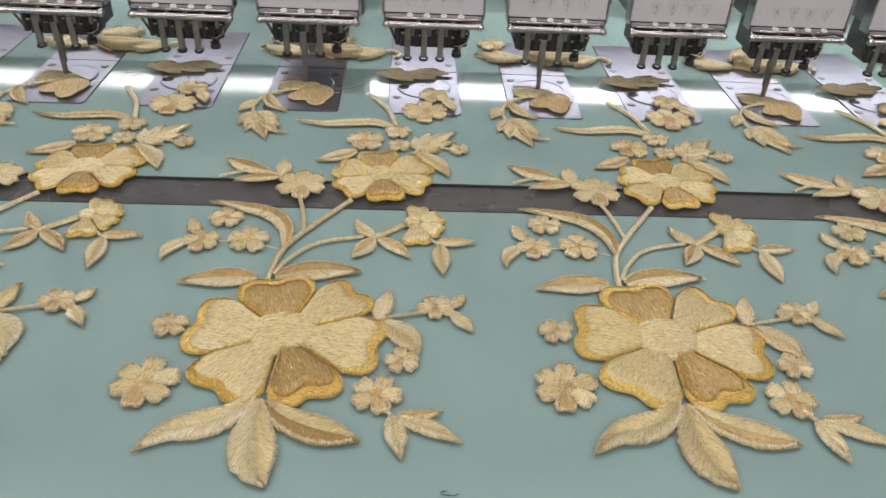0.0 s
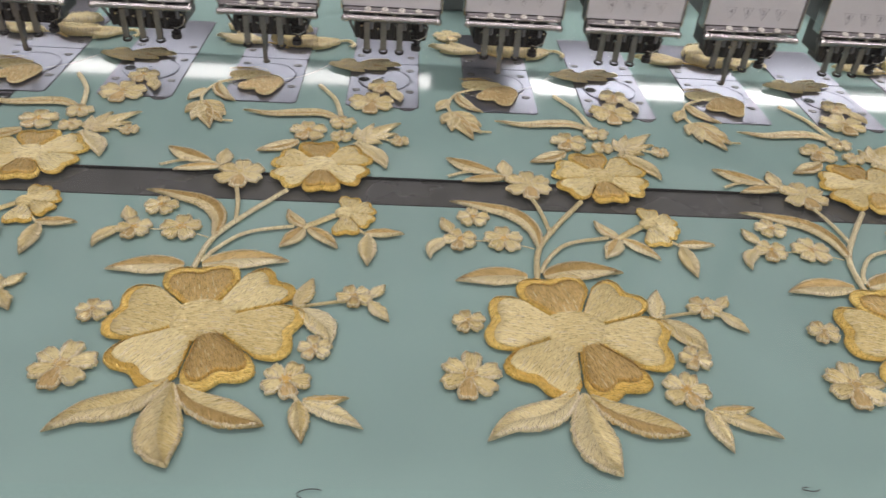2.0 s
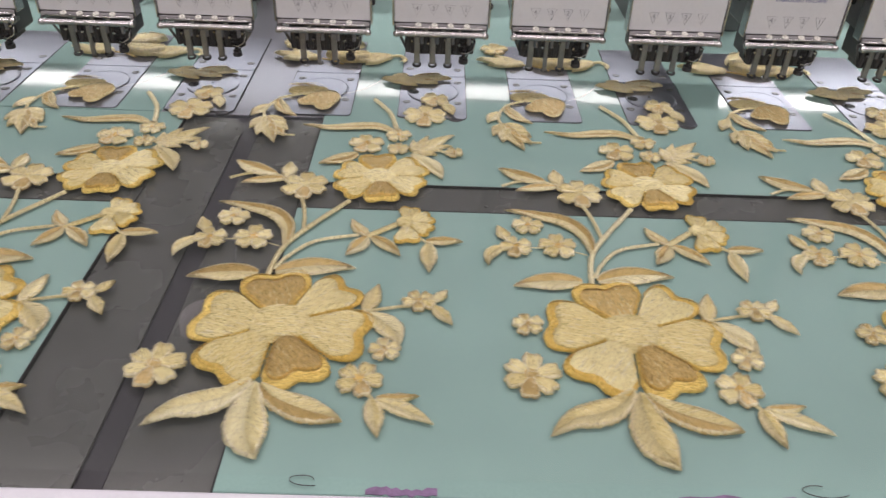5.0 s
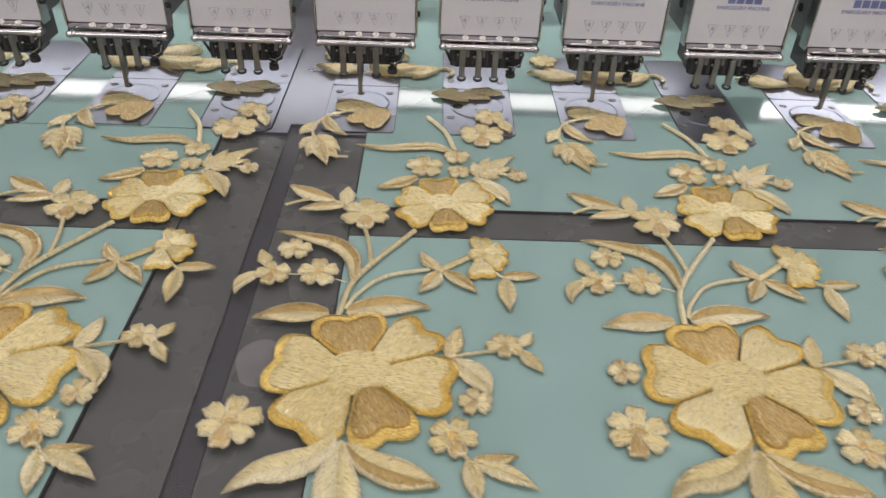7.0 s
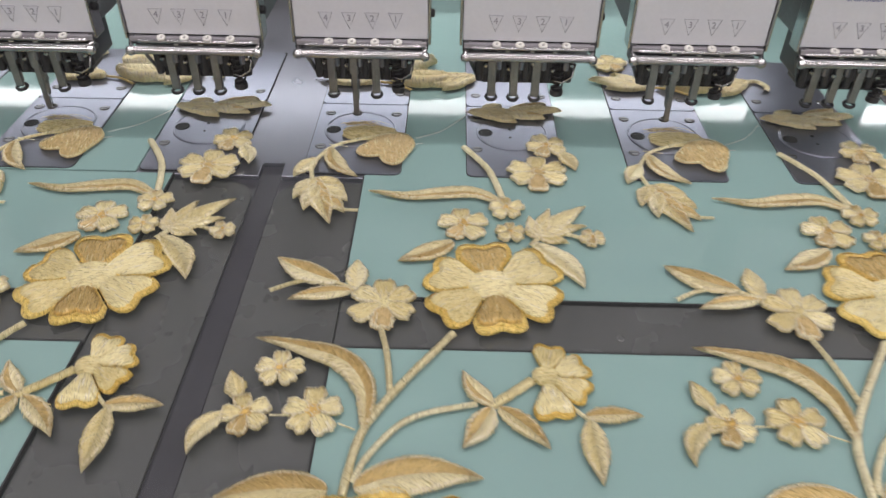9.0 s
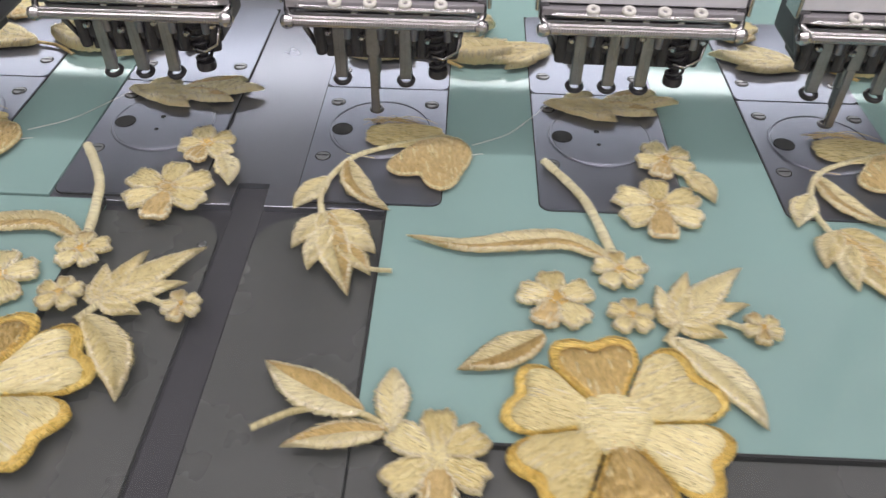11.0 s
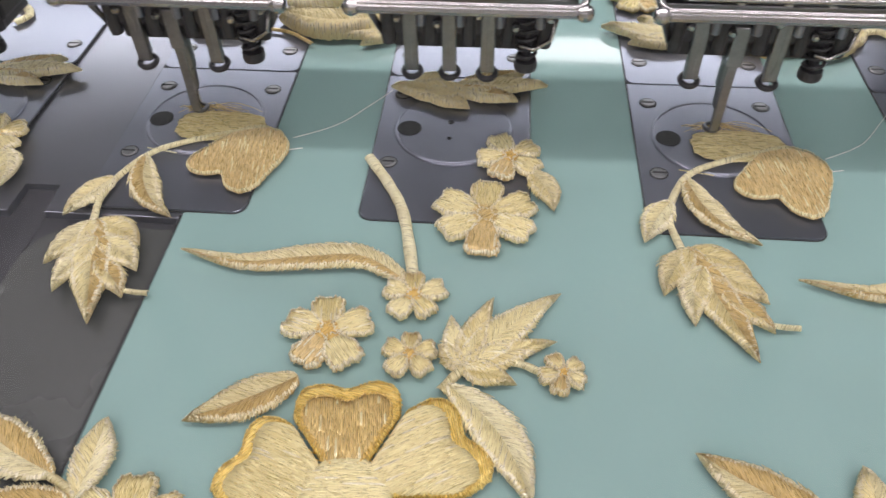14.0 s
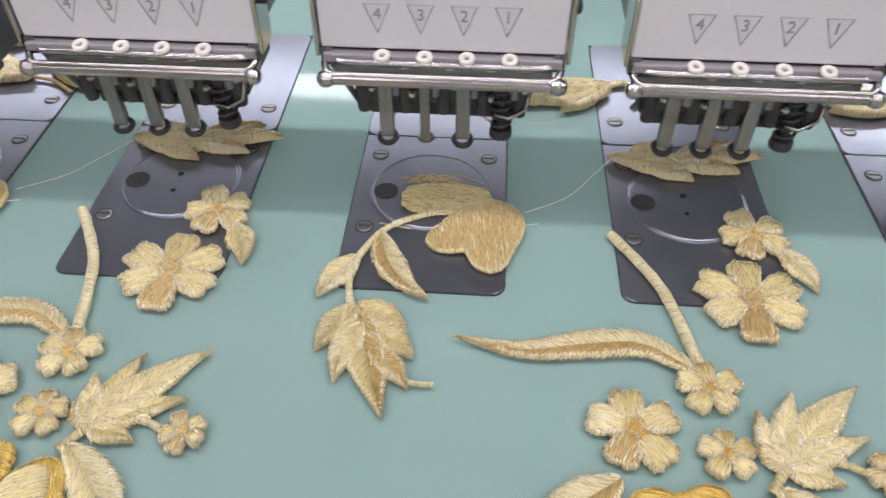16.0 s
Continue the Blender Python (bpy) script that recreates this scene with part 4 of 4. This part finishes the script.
    flower("small_flower", 0.133, -0.097, 0.0140, 5, 92, (0, ), p)
    flower("small_flower", 0.131, -0.060, 0.0170, 5, 20, (), p)
    flower("small_flower", 0.206, -0.103, 0.0120, 5, 45, (), p)
    # lobed leaf beside the middle flower
    for tip, w in (((0.206, -0.053), 0.020), ((0.203, -0.084), 0.015), ((0.184, -0.110), 0.014), ((0.172, -0.058), 0.015), ((0.151, -0.071), 0.014), ((0.146, -0.090), 0.011)):
        leaf("lobed_leaf", (0.159, -0.102), tip, w, 0.03, (PALE, PALE), p, 0, 0.0028, 0.62, "finger of a lobed leaf in straw-coloured thread")
    stem(((0.160, -0.100), (0.149, -0.116)), 0.005, STRAW, p)
    stem(((0.172, -0.096), (0.186, -0.098), (0.197, -0.103)), 0.004, STRAW, p)
    leaf("leaf", (0.127, -0.051), (0.000, -0.0345), 0.0165, 0, (TAN, STRAW), p, 0, 0.003, 0.8, "long curved leaf in gold thread, toned tan where its sheen is dull", ((0.101, -0.034), (0.071, -0.036), (0.036, -0.042)))
    stem(((0.0915, 0.0515), (0.108, 0.025), (0.119, 0.000), (0.130, -0.050)), 0.0068, STRAW, p, 0.003)
    # drooping lobed leaf with its stalk
    for base, tip, w, bend, mats in (((-0.056, -0.016), (-0.031, -0.089), 0.022, 0.0, (TAN, PALE)), ((-0.053, -0.018), (-0.071, -0.050), 0.017, -0.06, (PALE, STRAW)), ((-0.049, -0.030), (-0.058, -0.069), 0.016, -0.06, (PALE, STRAW)), ((-0.054, -0.018), (-0.024, -0.033), 0.016, 0.08, (PALE, PALE)), ((-0.047, -0.032), (-0.019, -0.052), 0.017, 0.08, (PALE, PALE)), ((-0.042, -0.048), (-0.020, -0.071), 0.014, 0.06, (TAN, PALE))):
        leaf("lobed_leaf", base, tip, w, bend, mats, p, 0, 0.003, 0.75, "lobe of a drooping leaf in pale thread, toned tan where its sheen is dull")
    stem(((-0.030, -0.060), (-0.020, -0.066), (-0.007, -0.067)), 0.003, STRAW, p)
    stem(((-0.056, -0.022), (-0.061, 0.010), (-0.047, 0.045), (-0.019, 0.063), (0.020, 0.077)), 0.0045, STRAW, p)
    leaf("leaf", (-0.059, 0.021), (-0.077, -0.012), 0.016, -0.04, (STRAW, PALE), p)
    leaf("leaf", (-0.047, 0.042), (-0.014, -0.010), 0.0165, -0.12, (STRAW, TAN), p)
    # petal pair now being sewn
    s = Sew()
    puff(s, 0, 0, [(q * math.cos(w - 2.06), q * math.sin(w - 2.06)) for q, w in ((0.0335 - 0.0155 * math.exp(-(w / 0.4) ** 2) - 0.009 * (1 - math.cos(2 * w)) / 2 + 0.0045 * math.exp(-((abs(w) - 0.9) / 0.35) ** 2), w) for w in (math.pi * (2 * i / 72 - 1) for i in range(72)))], 0.0024, radians(97), 0, 0, 0.02, None, 1, 0.0012, 1)
    part("sewn_petal", s.mesh("sewn_petal", [FLAT, STRAW]), FLAT, p, "flat gold heart-shaped petal", (0.012, 0.045, LIFT))
    s = Sew()
    puff(s, 0, 0, [(0.029 * math.copysign(abs(math.cos(a)) ** 0.6, math.cos(a)), 0.015 * math.copysign(abs(math.sin(a)) ** 0.7, math.sin(a))) for a in (2 * math.pi * i / 36 for i in range(36))], 0.0014, 0.0, 0, 0, 0.03)
    part("unfinished_petal", s.mesh("unfinished_petal", [PALE]), PALE, p, "half-sewn petal of loose pale stitches", (-0.010, 0.077, LIFT))
    s = Sew()
    for k in range(22):
        x0, y0 = rng.uniform(-0.034, -0.012), rng.uniform(0.012, 0.019)
        x1, y1 = x0 + rng.uniform(0.014, 0.04), rng.uniform(0.01, 0.021)
        bow = rng.uniform(0.001, 0.005)
        strand(s, [(x0 + (x1 - x0) * f, y0 + (y1 - y0) * f + bow * math.sin(math.pi * f), 0.0008 + 0.003 * math.sin(math.pi * f) * rng.uniform(0.4, 1)) for f in (0, 0.2, 0.4, 0.6, 0.8, 1)], 0.0005, 0.0002, 0, (0.0, 1.0))
    part("loose_stitches", s.mesh("loose_stitches", [TAN]), TAN, p, "loose stitches at the edge of the half-sewn petal", (-0.010, 0.077, LIFT))
    # upper flowers
    flower("small_flower", 0.165, 0.002, 0.0305, 6, 90, (3,), p, TAN)
    flower("small_flower", 0.178, 0.056, 0.0215, 5, 40, (), p)
    leaf("leaf", (0.190, 0.044), (0.204, 0.010), 0.0155, 0.08, (STRAW, PALE), p)
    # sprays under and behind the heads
    for base, tip, w, mats in (((0.150, 0.122), (0.096, 0.128), 0.022, (LIT_CREAM, LIT_CREAM)), ((0.120, 0.122), (0.150, 0.106), 0.017, (LIT_CREAM, LIT_CREAM)), ((0.112, 0.130), (0.135, 0.141), 0.014, (LIT_CREAM, STRAW)), ((0.138, 0.125), (0.202, 0.135), 0.017, (STRAW, LIT_CREAM)), ((0.142, 0.124), (0.182, 0.116), 0.015, (FLAT, LIT_CREAM)), ((0.142, 0.128), (0.186, 0.148), 0.014, (FLAT, STRAW))):
        leaf("lobed_leaf", base, tip, w, 0.03, mats, p, 0, 0.005, 0.75, "lobe of a pale leaf lying under a head, its colour brightened as if lit")
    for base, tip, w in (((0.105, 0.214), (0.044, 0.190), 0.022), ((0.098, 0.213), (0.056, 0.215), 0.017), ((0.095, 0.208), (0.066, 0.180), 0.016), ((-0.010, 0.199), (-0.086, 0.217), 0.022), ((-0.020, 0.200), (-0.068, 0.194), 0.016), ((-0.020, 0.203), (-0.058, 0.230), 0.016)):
        leaf("lobed_leaf", base, tip, w, 0.03, (LIT_CREAM, LIT_CREAM), p, 0, 0.006, 0.75, "lobe of a pale leaf behind the heads, its colour brightened as if lit")
    stem(((0.100, 0.217), (0.118, 0.222), (0.128, 0.208), (0.122, 0.196)), 0.007, STRAW, p, 0.003)
    leaf("leaf", (0.002, 0.228), (0.058, 0.256), 0.034, 0.1, (LIT_CREAM, LIT_CREAM), p, 0, 0.011, 0.9, "cream leaf bulging behind a head, its colour brightened as if lit")
    leaf("leaf", (0.072, 0.205), (-0.002, 0.212), 0.030, 0.08, (LIT_CREAM, STRAW), p, 0, 0.012, 0.85, "cream leaf bulging behind a head, its colour brightened as if lit")
    flower("small_flower", -0.055, 0.262, 0.024, 5, 90, (), p, PALE)
    stem(((-0.010, 0.2), (0.010, 0.195), (0.030, 0.18)), 0.003, TAN, p)

    # loose jump threads
    stem(((0.040, 0.068), (0.066, 0.084), (0.085, 0.108), (0.097, 0.125)), 0.00035, NYLON, p, 0.0004, "fine loose jump thread")
    stem(((0.036, 0.055), (0.048, 0.058)), 0.00035, NYLON, p, 0.0004, "fine loose jump thread")
    stem(((-0.030, 0.048), (-0.050, 0.052)), 0.0007, STRAW, p, 0.0006, "fine loose jump thread")
    return missing


FABRIC = thing("embroidered_fabric", (0, 0, TOP))
tagged(FABRIC, "sheer netting with padded gold flower embroidery stretched over the table", "embroidered fabric")
UNSEWN = motif(FABRIC)
_first = list(FABRIC.children)
MOTIFS = [m for m in range(-3, 6) if m]
for m in MOTIFS:
    for o in _first:
        c = o.copy()
        scene.collection.objects.link(c)
        c.parent = FABRIC
        c.location = Vector(o.location) + Vector((REPEAT * m, 0, 0))
        for ch in o.children:
            d = ch.copy()
            scene.collection.objects.link(d)
            d.parent = c
for o in list(UNSEWN.children) + [UNSEWN]:
    bpy.data.objects.remove(o)
_b = bmesh.new()
bmesh.ops.create_grid(_b, x_segments=40, y_segments=20, size=1, matrix=Matrix.Translation((0.4, 0.13, 0.003)) @ Matrix.Diagonal((1.7, 0.745, 1, 1)))
NET = part("netting", _b, net, FABRIC, "sheer see-through netting")


# ---- small things along the table ----
def tape(x0, x1, y):
    n = 14
    out = [(x0 + (x1 - x0) * i / n, y + rng.uniform(-0.0015, 0.0015)) for i in range(n + 1)]
    out += [(x0 + (x1 - x0) * i / n, y + 0.0065 + rng.uniform(-0.002, 0.002)) for i in range(n, -1, -1)]
    ob = part("purple_tape", prism(out, TOP + 0.0003, TOP + 0.0009), PURPLE)
    return tagged(ob, "ragged strip of purple tape along the table's front edge", "tape", "purple tapes")


for x0, x1 in ((0.118, 0.172), (0.354, 0.478)):
    tape(x0, x1, -0.6315)


def thread_scrap(x, y, r, spin):
    pts = [(x + r * (1.6 * math.cos(a + spin) + 0.3 * a), y + 0.6 * r * math.sin(a + spin), TOP + 0.0022 + 0.0002 * math.sin(3 * a)) for a in (0.25 * i for i in range(20))]
    ob = part("thread_scrap", tube(pts, 0.0004, 5), BLACK)
    return tagged(ob, "curled scrap of dark loose thread on the table", "thread", "thread scraps")


for x, y, r, spin in ((0.066, -0.621, 0.008, 0.2), (0.460, -0.619, 0.009, 1.0), (0.533, -0.623, 0.004, 2.0), (0.694, -0.622, 0.005, 0.4), (0.824, -0.606, 0.003, 1.4)):
    thread_scrap(x, y, r, spin)
# a flat oval in a paler grey than the strip
PALE_GREY = material("pale_grey_paint", (0.15, 0.145, 0.15), 0.45, 0, 0.2, 60, 300)
part("worn_patch", prism([(-0.055 + 0.021 * math.cos(a) * (1 + 0.1 * math.sin(3 * a)), -0.436 + 0.03 * math.sin(a)) for a in (2 * math.pi * i / 28 for i in range(28))], -0.0032, -0.0027), PALE_GREY, TABLE, "pale patch on the grey strip", (0, 0, TOP))
for x, y in ((0.225, -0.222), (0.550, -0.2), (0.875, -0.223), (1.2, -0.2)):
    part("strip_screw", turned([(0.0034, -0.003), (0.0034, -0.0018), (0.002, -0.0012)], 16, at=(x, y, TOP)), GREY, TABLE)
for x, y in ((-0.013, -0.053), (-0.110, -0.043)):
    part("strip_screw", turned([(0.0034, -0.005), (0.0034, -0.0026), (0.002, -0.002)], 16, at=(x, y, TOP)), GREY, TABLE)


# ---- what moves ----
def motions():
    walk(FABRIC, [(t, pose(x, y, TOP)) for t, x, y in fabric_rows()])
    lift = ((0.0, 0.0), (0.4, 0.002), (0.8, 0.006), (1.2, 0.012), (1.6, 0.014), (2.0, 0.016), (2.5, 0.034), (3.5, 0.037), (5.2, 0.036), (6.2, 0.02), (7.3, 0.008), (8.0, 0.0), (8.5, 0.008), (9.0, 0.016), (10.0, 0.03), (11.3, 0.008), (12.0, 0.004), (12.5, 0.0), (13.0, 0.004), (13.5, 0.0), (14.0, 0.004), (14.5, 0.001), (15.0, 0.014), (15.3, 0.034), (16.0, 0.038))
    rows = [(t, pose(0, 0, z)) for t, z in lift]
    for bar in BARS:
        walk(bar, rows)


motions()
